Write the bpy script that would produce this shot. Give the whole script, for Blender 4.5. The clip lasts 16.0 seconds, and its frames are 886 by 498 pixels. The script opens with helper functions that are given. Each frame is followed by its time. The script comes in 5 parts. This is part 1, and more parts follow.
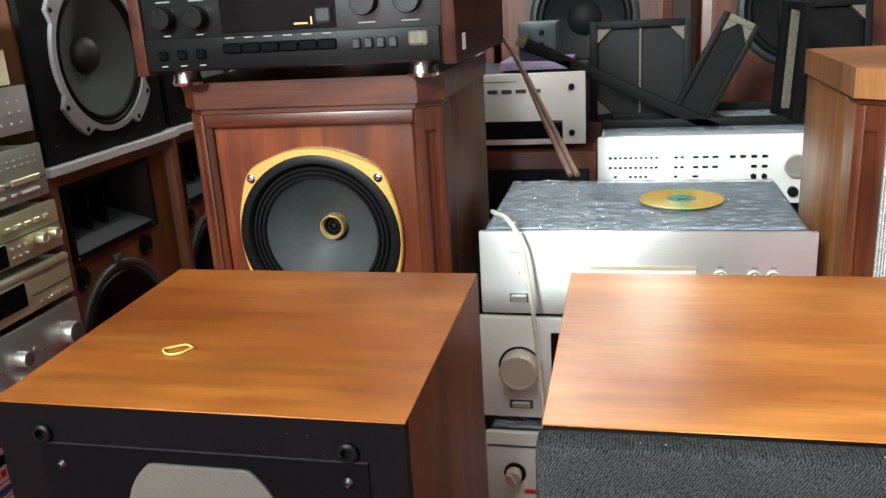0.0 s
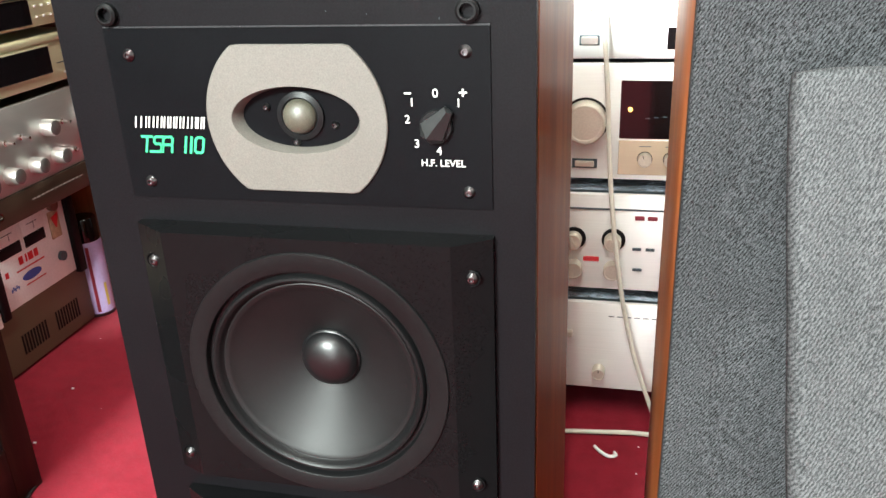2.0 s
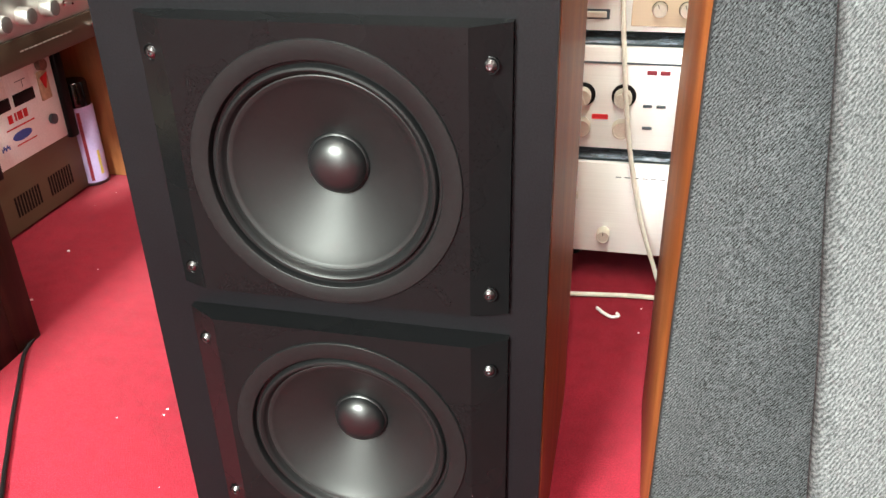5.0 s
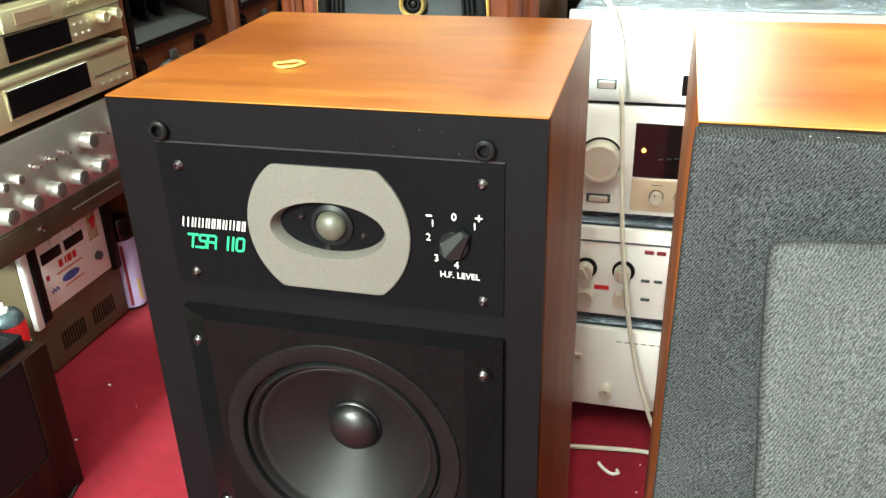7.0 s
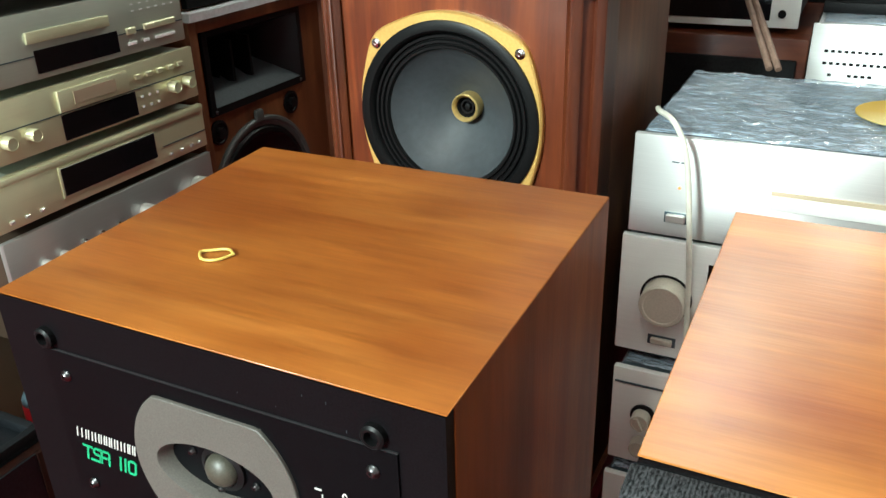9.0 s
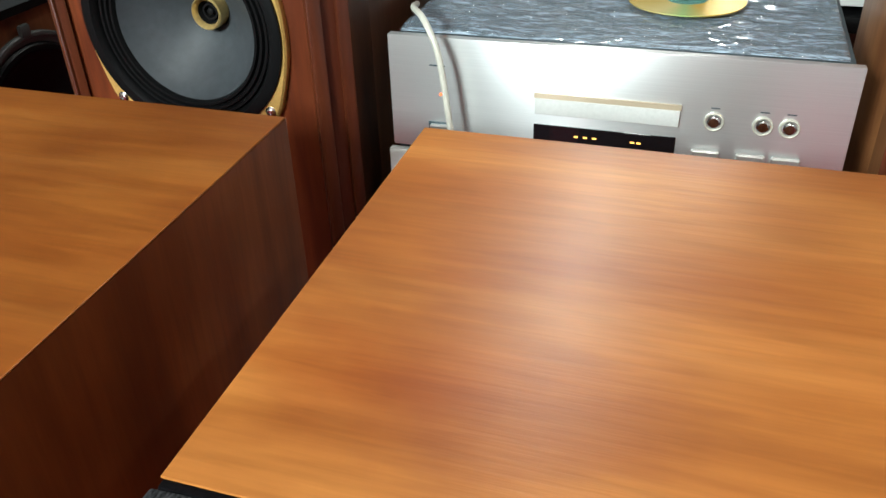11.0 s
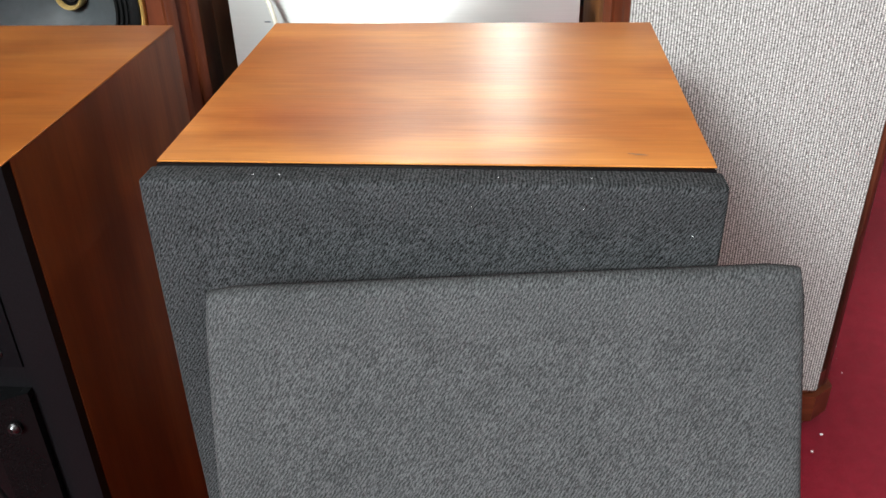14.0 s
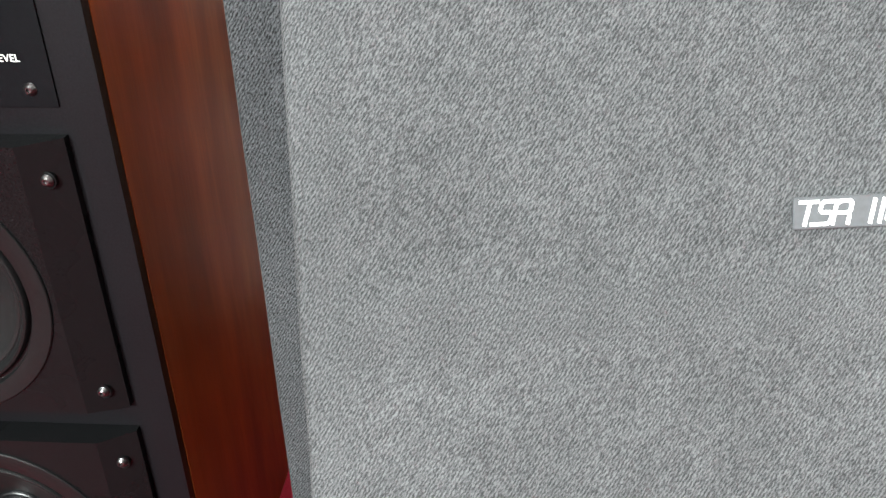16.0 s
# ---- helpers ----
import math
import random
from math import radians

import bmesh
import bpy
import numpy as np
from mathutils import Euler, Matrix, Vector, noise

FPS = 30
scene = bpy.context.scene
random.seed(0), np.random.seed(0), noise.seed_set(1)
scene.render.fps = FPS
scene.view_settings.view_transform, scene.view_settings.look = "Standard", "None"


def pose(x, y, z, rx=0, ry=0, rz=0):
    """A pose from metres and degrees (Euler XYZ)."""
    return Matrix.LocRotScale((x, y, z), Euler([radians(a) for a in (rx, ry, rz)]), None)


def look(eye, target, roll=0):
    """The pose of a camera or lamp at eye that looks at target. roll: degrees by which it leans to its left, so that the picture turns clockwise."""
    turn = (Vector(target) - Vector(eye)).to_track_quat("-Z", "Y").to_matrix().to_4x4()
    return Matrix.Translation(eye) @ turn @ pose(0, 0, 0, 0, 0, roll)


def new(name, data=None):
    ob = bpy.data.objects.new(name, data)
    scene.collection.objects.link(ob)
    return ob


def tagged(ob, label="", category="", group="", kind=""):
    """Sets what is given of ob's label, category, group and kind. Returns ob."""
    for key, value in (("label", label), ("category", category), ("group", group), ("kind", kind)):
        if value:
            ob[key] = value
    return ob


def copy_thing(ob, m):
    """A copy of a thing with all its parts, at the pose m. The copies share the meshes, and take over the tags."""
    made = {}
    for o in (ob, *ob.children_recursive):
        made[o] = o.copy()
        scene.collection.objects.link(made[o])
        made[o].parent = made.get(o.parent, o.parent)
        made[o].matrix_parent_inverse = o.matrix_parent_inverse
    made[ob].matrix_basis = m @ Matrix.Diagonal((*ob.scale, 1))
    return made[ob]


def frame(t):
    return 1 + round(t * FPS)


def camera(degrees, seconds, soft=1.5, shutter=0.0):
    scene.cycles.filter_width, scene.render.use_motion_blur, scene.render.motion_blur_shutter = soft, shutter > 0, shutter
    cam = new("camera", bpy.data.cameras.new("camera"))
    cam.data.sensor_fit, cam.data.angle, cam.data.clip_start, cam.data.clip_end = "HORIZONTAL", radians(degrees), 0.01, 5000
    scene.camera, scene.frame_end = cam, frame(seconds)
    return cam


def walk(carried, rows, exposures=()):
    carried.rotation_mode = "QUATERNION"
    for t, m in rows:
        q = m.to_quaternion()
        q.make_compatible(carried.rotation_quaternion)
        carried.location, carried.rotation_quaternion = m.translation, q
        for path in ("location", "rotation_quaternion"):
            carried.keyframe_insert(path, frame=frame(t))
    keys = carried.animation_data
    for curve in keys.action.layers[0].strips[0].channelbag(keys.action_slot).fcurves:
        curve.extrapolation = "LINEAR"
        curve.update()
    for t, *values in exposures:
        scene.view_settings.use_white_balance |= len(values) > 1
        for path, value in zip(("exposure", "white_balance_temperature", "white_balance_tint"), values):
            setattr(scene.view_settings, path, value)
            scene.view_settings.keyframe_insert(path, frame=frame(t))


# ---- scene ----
cam = camera(56.3, 16.0)
PATH = [
    (0, (0.003, 0.019, 0.964), (-0.437, 1.88, 0.379), -3.5),
    (0.5, (-0.032, -0.003, 0.865), (-0.444, 1.866, 0.282), -4.7),
    (1, (-0.061, -0.007, 0.798), (-0.492, 1.857, 0.214), -4.6),
    (1.5, (-0.077, -0.007, 0.762), (-0.518, 1.828, 0.1), -3.6),
    (2, (-0.086, -0.005, 0.725), (-0.521, 1.787, -0.048), -2.4),
    (2.5, (-0.091, -0.003, 0.692), (-0.517, 1.757, -0.156), -1.4),
    (3, (-0.096, -0.001, 0.662), (-0.505, 1.743, -0.227), -0.9),
    (3.5, (-0.099, -0.009, 0.641), (-0.501, 1.71, -0.297), -1.1),
    (3.7, (-0.1, -0.016, 0.631), (-0.505, 1.692, -0.328), -1.2),
    (6, (-0.099, -0.02, 0.688), (-0.507, 1.689, -0.267), -1.7),
    (6.5, (-0.091, -0.021, 0.764), (-0.524, 1.701, -0.156), -1.5),
    (7, (-0.078, -0.013, 0.848), (-0.551, 1.72, -0.031), -1.6),
    (7.5, (-0.064, -0.013, 0.9), (-0.57, 1.73, 0.059), -1.9),
    (8, (-0.033, 0.02, 0.938), (-0.597, 1.758, 0.126), -2.2),
    (8.2, (-0.018, 0.061, 0.95), (-0.648, 1.779, 0.143), -2.0),
    (10.3, (0.029, 0.33, 0.913), (-0.842, 1.827, -0.088), -2.8),
    (10.5, (0.051, 0.34, 0.916), (-0.728, 1.868, -0.113), -2.1),
    (11, (0.109, 0.351, 0.906), (-0.442, 1.95, -0.163), -2.1),
    (11.5, (0.15, 0.334, 0.903), (-0.229, 1.949, -0.215), -2.1),
    (12, (0.174, 0.292, 0.914), (-0.114, 1.913, -0.221), -2.3),
    (12.5, (0.197, 0.256, 0.916), (-0.019, 1.894, -0.211), -2.1),
    (13, (0.193, 0.185, 0.927), (0.026, 1.844, -0.177), -1.8),
    (13.5, (0.176, 0.105, 0.922), (0.025, 1.787, -0.149), -1.7),
    (14, (0.159, 0.069, 0.883), (-0.003, 1.800, -0.105), -1.5),
    (14.5, (0.135, 0.049, 0.835), (-0.022, 1.803, -0.112), -1.0),
    (15, (0.123, 0.029, 0.797), (-0.045, 1.781, -0.150), -1.6),
    (15.5, (0.118, 0.026, 0.737), (-0.051, 1.779, -0.212), -2.2),
    (16, (0.103, 0.017, 0.700), (-0.033, 1.774, -0.246), -1.2),
]
EXPOSURES = [
    (0, -0.22, 6600, 12), (1.0, 0.15, 6550, 11), (2, 1.00, 6750, 11), (2.7, 1.26, 6850, 10), (3.7, 1.36, 6950, 10), (6, 1.52, 7080, 7), (6.5, 1.30, 7080, 4), (7, 0.88, 6950, 0),
    (8.2, 0.03, 6500, 2), (10.5, -0.12, 6380, 6), (11, -0.5, 6380, 10), (12, -0.66, 6500, 12), (13, -0.47, 6580, 14), (14, -0.30, 6620, 15), (15, 0.36, 6330, 9), (15.5, 0.64, 6250, 10), (16, 0.86, 6720, 13),
]
walk(cam, [(t, look(eye, target, roll)) for t, eye, target, roll in PATH], EXPOSURES)

# ---- light: fluorescent ceiling tubes, shop-front daylight and added fill ----
world = bpy.data.worlds.new("shop_world")
world.use_nodes = True
world.node_tree.nodes["Background"].inputs[0].default_value = (0.75, 0.85, 1.0, 1)
world.node_tree.nodes["Background"].inputs[1].default_value = 0.02
scene.world = world


def area_lamp(name, m, sx, sy, watts, colour):
    d = bpy.data.lights.new(name, "AREA")
    d.shape, d.size, d.size_y, d.energy, d.color = "RECTANGLE", sx, sy, watts, colour
    ob = new(name, d)
    ob.matrix_world = m
    return ob


# Tubes at y -0.65 and 0.4 are added to brighten stack and gear.
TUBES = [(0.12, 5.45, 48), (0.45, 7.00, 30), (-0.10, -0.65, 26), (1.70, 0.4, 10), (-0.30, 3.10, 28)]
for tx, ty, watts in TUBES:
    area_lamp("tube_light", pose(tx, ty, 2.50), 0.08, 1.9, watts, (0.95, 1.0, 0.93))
# Key lamp set along the shadow on the tweed; its window is unseen.
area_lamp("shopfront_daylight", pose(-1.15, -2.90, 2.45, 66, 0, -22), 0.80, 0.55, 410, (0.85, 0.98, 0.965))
# Fill for the black fronts, set in an added, unseen doorway.
area_lamp("added_front_fill", pose(-0.45, -2.97, 0.98, 90, 0, 0), 0.70, 1.80, 34, (0.90, 0.96, 1.0))


# ---- materials ----
class Mat:
    """A small builder of node materials."""

    def __init__(self, name, colour=(0.5, 0.5, 0.5), rough=0.5, metal=0.0):
        self.m = bpy.data.materials.new(name)
        self.m.use_nodes = True
        self.t = self.m.node_tree
        self.b = self.t.nodes["Principled BSDF"]
        self.b.inputs["Base Color"].default_value = (*colour, 1)
        self.b.inputs["Roughness"].default_value = rough
        self.b.inputs["Metallic"].default_value = metal

    def node(self, kind, **inputs):
        n = self.t.nodes.new(kind)
        for k, v in inputs.items():
            n.inputs[k].default_value = v
        return n

    def coords(self, scale=(1, 1, 1), rot=(0, 0, 0)):
        c = self.node("ShaderNodeTexCoord")
        m = self.node("ShaderNodeMapping")
        m.inputs["Scale"].default_value = scale
        m.inputs["Rotation"].default_value = [radians(a) for a in rot]
        self.t.links.new(c.outputs["Object"], m.inputs["Vector"])
        return m.outputs["Vector"]

    def noise(self, scale, stretch=(1, 1, 1), rot=(0, 0, 0), detail=4.0, rough=0.55, distort=0.0):
        n = self.node("ShaderNodeTexNoise")
        n.inputs["Scale"].default_value = scale
        n.inputs["Detail"].default_value = detail
        n.inputs["Roughness"].default_value = rough
        n.inputs["Distortion"].default_value = distort
        self.t.links.new(self.coords(stretch, rot), n.inputs["Vector"])
        return n.outputs["Fac"]

    def ramp(self, fac, stops):
        r = self.node("ShaderNodeValToRGB")
        e = r.color_ramp.elements
        while len(e) < len(stops):
            e.new(0.5)
        for el, (p, c) in zip(e, stops):
            el.position = p
            el.color = (*c, 1) if len(c) == 3 else c
        self.t.links.new(fac, r.inputs["Fac"])
        return r.outputs["Color"]

    def mix(self, a, b, fac, mode="MIX"):
        n = self.node("ShaderNodeMix")
        n.data_type, n.blend_type = "RGBA", mode
        for sock, v in ((n.inputs[0], fac), (n.inputs[6], a), (n.inputs[7], b)):
            if isinstance(v, (int, float)):
                sock.default_value = v
            elif isinstance(v, tuple):
                sock.default_value = (*v, 1)
            else:
                self.t.links.new(v, sock)
        return n.outputs[2]

    def colour(self, out):
        self.t.links.new(out, self.b.inputs["Base Color"])
        return self

    def gloss(self, fac, lo, hi):
        r = self.node("ShaderNodeMapRange")
        r.inputs["To Min"].default_value, r.inputs["To Max"].default_value = lo, hi
        self.t.links.new(fac, r.inputs["Value"])
        self.t.links.new(r.outputs["Result"], self.b.inputs["Roughness"])
        return self

    def bump(self, fac, strength, distance=0.001):
        n = self.node("ShaderNodeBump", Strength=strength, Distance=distance)
        self.t.links.new(fac, n.inputs["Height"])
        if self.b.inputs["Normal"].is_linked:
            self.t.links.new(self.b.inputs["Normal"].links[0].from_socket, n.inputs["Normal"])
        self.t.links.new(n.outputs["Normal"], self.b.inputs["Normal"])
        return self

    def set(self, **inputs):
        for k, v in inputs.items():
            self.b.inputs[k.replace("_", " ")].default_value = v
        return self


def wood(name, dark, mid, light, along="x", rough=0.35, fig=1.0, coat=0.0, stain=None, shine=0.5):
    """Veneer: long soft bands, fine pores and blotches along one axis."""
    st = {"x": (0.09, 1, 1), "z": (1, 1, 0.09), "y": (1, 0.09, 1)}[along]
    m = Mat(name, mid, rough).set(Specular_IOR_Level=shine)
    band = m.noise(20 * fig, st, distort=1.0, detail=4)
    wide = m.noise(5.5, tuple(v * 3.0 if v < 1 else v for v in st), distort=1.3, detail=4)
    fine = m.noise(330, tuple(v * 0.55 if v < 1 else 1 for v in st), detail=3)
    pore = m.noise(700, tuple(v * 0.5 if v < 1 else 1 for v in st), detail=1)
    c = m.ramp(band, [(0.25, dark), (0.5, mid), (0.75, light)])
    c = m.mix(c, m.ramp(fine, [(0.3, (0.80, 0.76, 0.70)), (0.6, (1.03, 1.03, 1.03))]), 0.50, "MULTIPLY")
    c = m.mix(c, m.ramp(pore, [(0.20, (0.6, 0.55, 0.5)), (0.40, (1, 1, 1))]), 0.14, "MULTIPLY")
    c = m.mix(c, m.ramp(wide, [(0.36, (0.58, 0.47, 0.40)), (0.60, (1.06, 1.07, 1.08))]), 0.72, "MULTIPLY")
    flame = m.noise(3.2, tuple(v * 5.5 if v < 1 else v for v in st), distort=0.8, detail=2)
    c = m.mix(c, m.ramp(flame, [(0.36, (0.62, 0.52, 0.45)), (0.56, (1.04, 1.05, 1.06))]), 0.75, "MULTIPLY")
    m.colour(c).gloss(fine, rough - 0.02, rough + 0.08).bump(fine, 0.19, 0.0006)
    ray = m.noise(120, tuple(v * 1.4 if v < 1 else v for v in st), distort=0.6, detail=2)
    c = m.mix(c, m.ramp(ray, [(0.32, (0.80, 0.76, 0.72)), (0.66, (1.08, 1.08, 1.08))]), 0.55, "MULTIPLY")
    cloud = m.noise(9.0, tuple(0.45 if v < 1 else 1 for v in st), distort=0.5, detail=3)
    c = m.mix(c, m.ramp(cloud, [(0.34, (0.80, 0.68, 0.60)), (0.50, (1, 1, 1)), (0.68, (1.07, 1.10, 1.14))]), 0.75, "MULTIPLY")
    if stain:
        far = m.node("ShaderNodeVectorMath")
        far.operation = "LENGTH"
        shift = m.node("ShaderNodeMapping")
        shift.inputs["Location"].default_value = (-stain[0] * 9, -stain[1] * 15, 0)
        shift.inputs["Scale"].default_value = (9, 15, 0)
        m.t.links.new(m.coords(), shift.inputs["Vector"])
        m.t.links.new(shift.outputs["Vector"], far.inputs[0])
        edge = m.mix(far.outputs["Value"], m.noise(24, detail=3), 0.35)
        c = m.mix(c, m.ramp(edge, [(0.30, (0.66, 0.50, 0.42)), (0.75, (1, 1, 1))]), 0.9, "MULTIPLY")
    m.colour(c)
    if coat:
        m.set(Coat_Weight=coat, Coat_Roughness=0.12)
    return m.m


# One teak in three tones: sides darkened, left top dimmed, light put into colour.
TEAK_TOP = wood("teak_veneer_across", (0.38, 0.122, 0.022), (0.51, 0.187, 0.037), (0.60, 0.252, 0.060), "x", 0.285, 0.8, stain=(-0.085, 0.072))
TEAK_TOP_DIM = wood("dimmed_teak_veneer_across", (0.240, 0.069, 0.0105), (0.330, 0.109, 0.0175), (0.405, 0.156, 0.031), "x", 0.30, 1.0)
TEAK_SIDE = wood("shaded_teak_veneer_upright", (0.160, 0.043, 0.011), (0.25, 0.074, 0.019), (0.315, 0.102, 0.028), "z", 0.42, 0.9, shine=0.22)
ROSEWOOD = wood("rosewood_frame", (0.032, 0.007, 0.004), (0.105, 0.025, 0.009), (0.175, 0.046, 0.016), "z", 0.34, 1.2, 0.1)
ROSEWOOD_X = wood("rosewood_rail", (0.032, 0.007, 0.004), (0.105, 0.025, 0.009), (0.175, 0.046, 0.016), "x", 0.34, 1.2, 0.1)
BURL = wood("rosewood_panel", (0.050, 0.010, 0.004), (0.205, 0.048, 0.012), (0.33, 0.090, 0.024), "z", 0.32, 1.0, 0.1)
WALNUT = wood("walnut_side", (0.07, 0.028, 0.011), (0.13, 0.052, 0.020), (0.18, 0.076, 0.030), "z", 0.42, 1.3)
# Lit copy of the walnut side: the twin cabinet's light is in this colour.
WALNUT_LIT = wood("lit_walnut_veneer", (0.22, 0.085, 0.030), (0.34, 0.145, 0.052), (0.42, 0.19, 0.072), "z", 0.42, 1.3)
OAK = wood("oiled_wood_frame", (0.12, 0.040, 0.014), (0.20, 0.070, 0.025), (0.26, 0.10, 0.038), "z", 0.42, 1.0)
DEEPWOOD = wood("blackish_rosewood", (0.007, 0.0025, 0.0018), (0.020, 0.0062, 0.0040), (0.042, 0.0135, 0.0080), "z", 0.42, 2.6, shine=0.16)
DARKWOOD = wood("dark_rosewood", (0.024, 0.008, 0.005), (0.055, 0.016, 0.009), (0.092, 0.027, 0.014), "y", 0.4, 1.2, shine=0.2)


def plain(name, colour, rough, metal=0.0, grain=400, amount=0.18, bump=0.08, blot=9, shine=0.5):
    m = Mat(name, colour, rough, metal).set(Specular_IOR_Level=shine)
    g, w = m.noise(grain, detail=3), m.noise(blot, detail=3)
    dark = tuple(v * (1 - amount) for v in colour)
    lite = tuple(min(1, v * (1 + amount)) for v in colour)
    c = m.ramp(g, [(0.3, dark), (0.7, lite)])
    c = m.mix(c, m.ramp(w, [(0.3, (0.8, 0.8, 0.8)), (0.65, (1, 1, 1))]), 0.5, "MULTIPLY")
    m.colour(c).gloss(w, max(0.04, rough - 0.08), min(1, rough + 0.1)).bump(g, bump, 0.0004)
    return m.m


VINYL = plain("black_vinyl_baffle", (0.0034, 0.0032, 0.0039), 0.44, grain=700, amount=0.6, bump=0.24, shine=0.075)
PLATE = plain("satin_black_plate", (0.0026, 0.0030, 0.0036), 0.34, grain=900, amount=0.3, bump=0.05, shine=0.056)
PANEL = plain("moulded_black_panel", (0.0030, 0.0031, 0.0034), 0.26, grain=900, amount=0.25, bump=0.05, shine=0.085)
GRIP = plain("worn_black_grip", (0.010, 0.011, 0.0115), 0.34, grain=600, amount=0.3, shine=0.5)
RUBBER = plain("black_rubber", (0.0042, 0.0043, 0.0046), 0.40, grain=600, amount=0.25, shine=0.14)
BLACK = plain("black_plastic", (0.006, 0.006, 0.0065), 0.4, grain=500, amount=0.3, shine=0.14)
INK_CLOTH = plain("blue_black_board", (0.0052, 0.0066, 0.0085), 0.45, grain=260, amount=0.5, bump=0.3, shine=0.22)
BLACK_PAINT = plain("black_painted_board", (0.0050, 0.0052, 0.0057), 0.55, grain=260, amount=0.6, bump=0.3, shine=0.14)
ESCUTCHEON = plain("grey_escutcheon", (0.082, 0.075, 0.066), 0.55, 0.0, grain=900, amount=0.18, bump=0.1)
CONE = plain("polypropylene_cone", (0.0045, 0.0044, 0.0047), 0.48, grain=300, amount=0.15, bump=0.03, shine=0.22)
CAP_GLOSS = plain("glossy_black_cap", (0.003, 0.003, 0.0034), 0.36, grain=600, amount=0.1, bump=0.02, shine=0.42)
GREYCONE = plain("grey_doped_cone", (0.040, 0.046, 0.051), 0.5, grain=120, amount=0.12)
HORN_LIP_LIT = plain("lit_grey_horn_lip", (0.055, 0.064, 0.070), 0.45, grain=200, amount=0.2)
PAPER_CONE = plain("grey_paper_cone", (0.052, 0.066, 0.056), 0.7, grain=300, amount=0.15, bump=0.2)
GOLD_FRAME = plain("gold_lacquered_frame", (0.70, 0.44, 0.13), 0.38, 0.55, grain=300, amount=0.1)
BRASS = plain("brass", (0.66, 0.47, 0.18), 0.3, 0.6, grain=300, amount=0.1)
CAST = plain("grey_cast_basket", (0.38, 0.40, 0.41), 0.5, 0.3, grain=250, amount=0.12)
DARK_CAST = plain("dark_cast_rim", (0.085, 0.092, 0.088), 0.5, 0.3, grain=250, amount=0.15)
CHROME = plain("chrome", (0.75, 0.75, 0.74), 0.16, 1.0, grain=300, amount=0.05, bump=0.02)
DULLSTEEL = plain("steel_screw", (0.11, 0.11, 0.113), 0.30, 1.0, grain=500, amount=0.2)
IVORY = plain("ivory_printing", (0.56, 0.56, 0.53), 0.6, grain=300, amount=0.05)
GREEN = plain("green_printing", (0.010, 0.30, 0.13), 0.5, grain=300, amount=0.08)
WHITE = plain("white_plastic", (0.82, 0.83, 0.82), 0.45, grain=300, amount=0.06)
CABLE = plain("white_cable_sheath", (0.57, 0.555, 0.475), 0.45, grain=60, amount=0.1)
RED = plain("red_sticker", (0.58, 0.015, 0.02), 0.45, grain=300, amount=0.1)
YELLOW = plain("yellow_rubber", (0.58, 0.44, 0.10), 0.5, grain=300, amount=0.1)
DOME = plain("beige_silk_dome", (0.052, 0.049, 0.036), 0.45, grain=900, amount=0.25)
BROWN_METAL = plain("brown_painted_steel", (0.105, 0.078, 0.046), 0.45, 0.1, grain=700, amount=0.2, bump=0.2)
DARK_BROWN = plain("dark_brown_fascia", (0.055, 0.036, 0.024), 0.4, 0.3, grain=500, amount=0.15)
FOAM = plain("white_foam_sheet", (0.66, 0.70, 0.72), 0.8, grain=90, amount=0.12, bump=0.3)
WALL = plain("painted_wall", (0.58, 0.58, 0.56), 0.85, grain=60, amount=0.08, bump=0.2, blot=2)
DARK_WALL = plain("dimming_dark_wall", (0.045, 0.030, 0.022), 0.6, grain=60, amount=0.2, bump=0.2, blot=2)
CEIL = plain("ceiling_paint", (0.72, 0.72, 0.70), 0.9, grain=50, amount=0.05, blot=2)
LILAC = plain("lilac_label", (0.50, 0.43, 0.72), 0.35, grain=200, amount=0.06)
MAROON = plain("maroon_label", (0.22, 0.02, 0.035), 0.4, grain=200, amount=0.1)
BLUE = plain("blue_label", (0.03, 0.10, 0.42), 0.4, grain=200, amount=0.1)
TAN = plain("tan_paper", (0.42, 0.33, 0.21), 0.7, grain=120, amount=0.25, bump=0.4)
TWIG = plain("brown_stick", (0.17, 0.105, 0.075), 0.6, grain=150, amount=0.25)
CLIP = plain("dusty_brown_clip", (0.135, 0.118, 0.092), 0.7, grain=200, amount=0.3)
RIM_DARK = plain("dark_steel_rim", (0.022, 0.023, 0.025), 0.45, 0.3, grain=300, amount=0.2)
GREEN_CAP = plain("dark_green_grey_cap", (0.016, 0.020, 0.018), 0.5, grain=300, amount=0.2)
BADGE = plain("dark_grey_badge", (0.055, 0.059, 0.064), 0.5, grain=300, amount=0.1)
STUD = plain("grey_flock_button", (0.30, 0.29, 0.26), 0.5, grain=300, amount=0.1)
SMOKE = Mat("smoked_window", (0.006, 0.005, 0.006), 0.08).set(Specular_IOR_Level=0.3, Coat_Weight=0.15, Coat_Roughness=0.03).m
AMBER = Mat("amber_lamp", (0.8, 0.3, 0.05), 0.4).set(Emission_Color=(1, 0.55, 0.12, 1), Emission_Strength=2.5).m
TUBE = Mat("tube_glow", (0.9, 0.9, 0.9), 0.4).set(Emission_Color=(1, 0.97, 0.92, 1), Emission_Strength=6.0).m


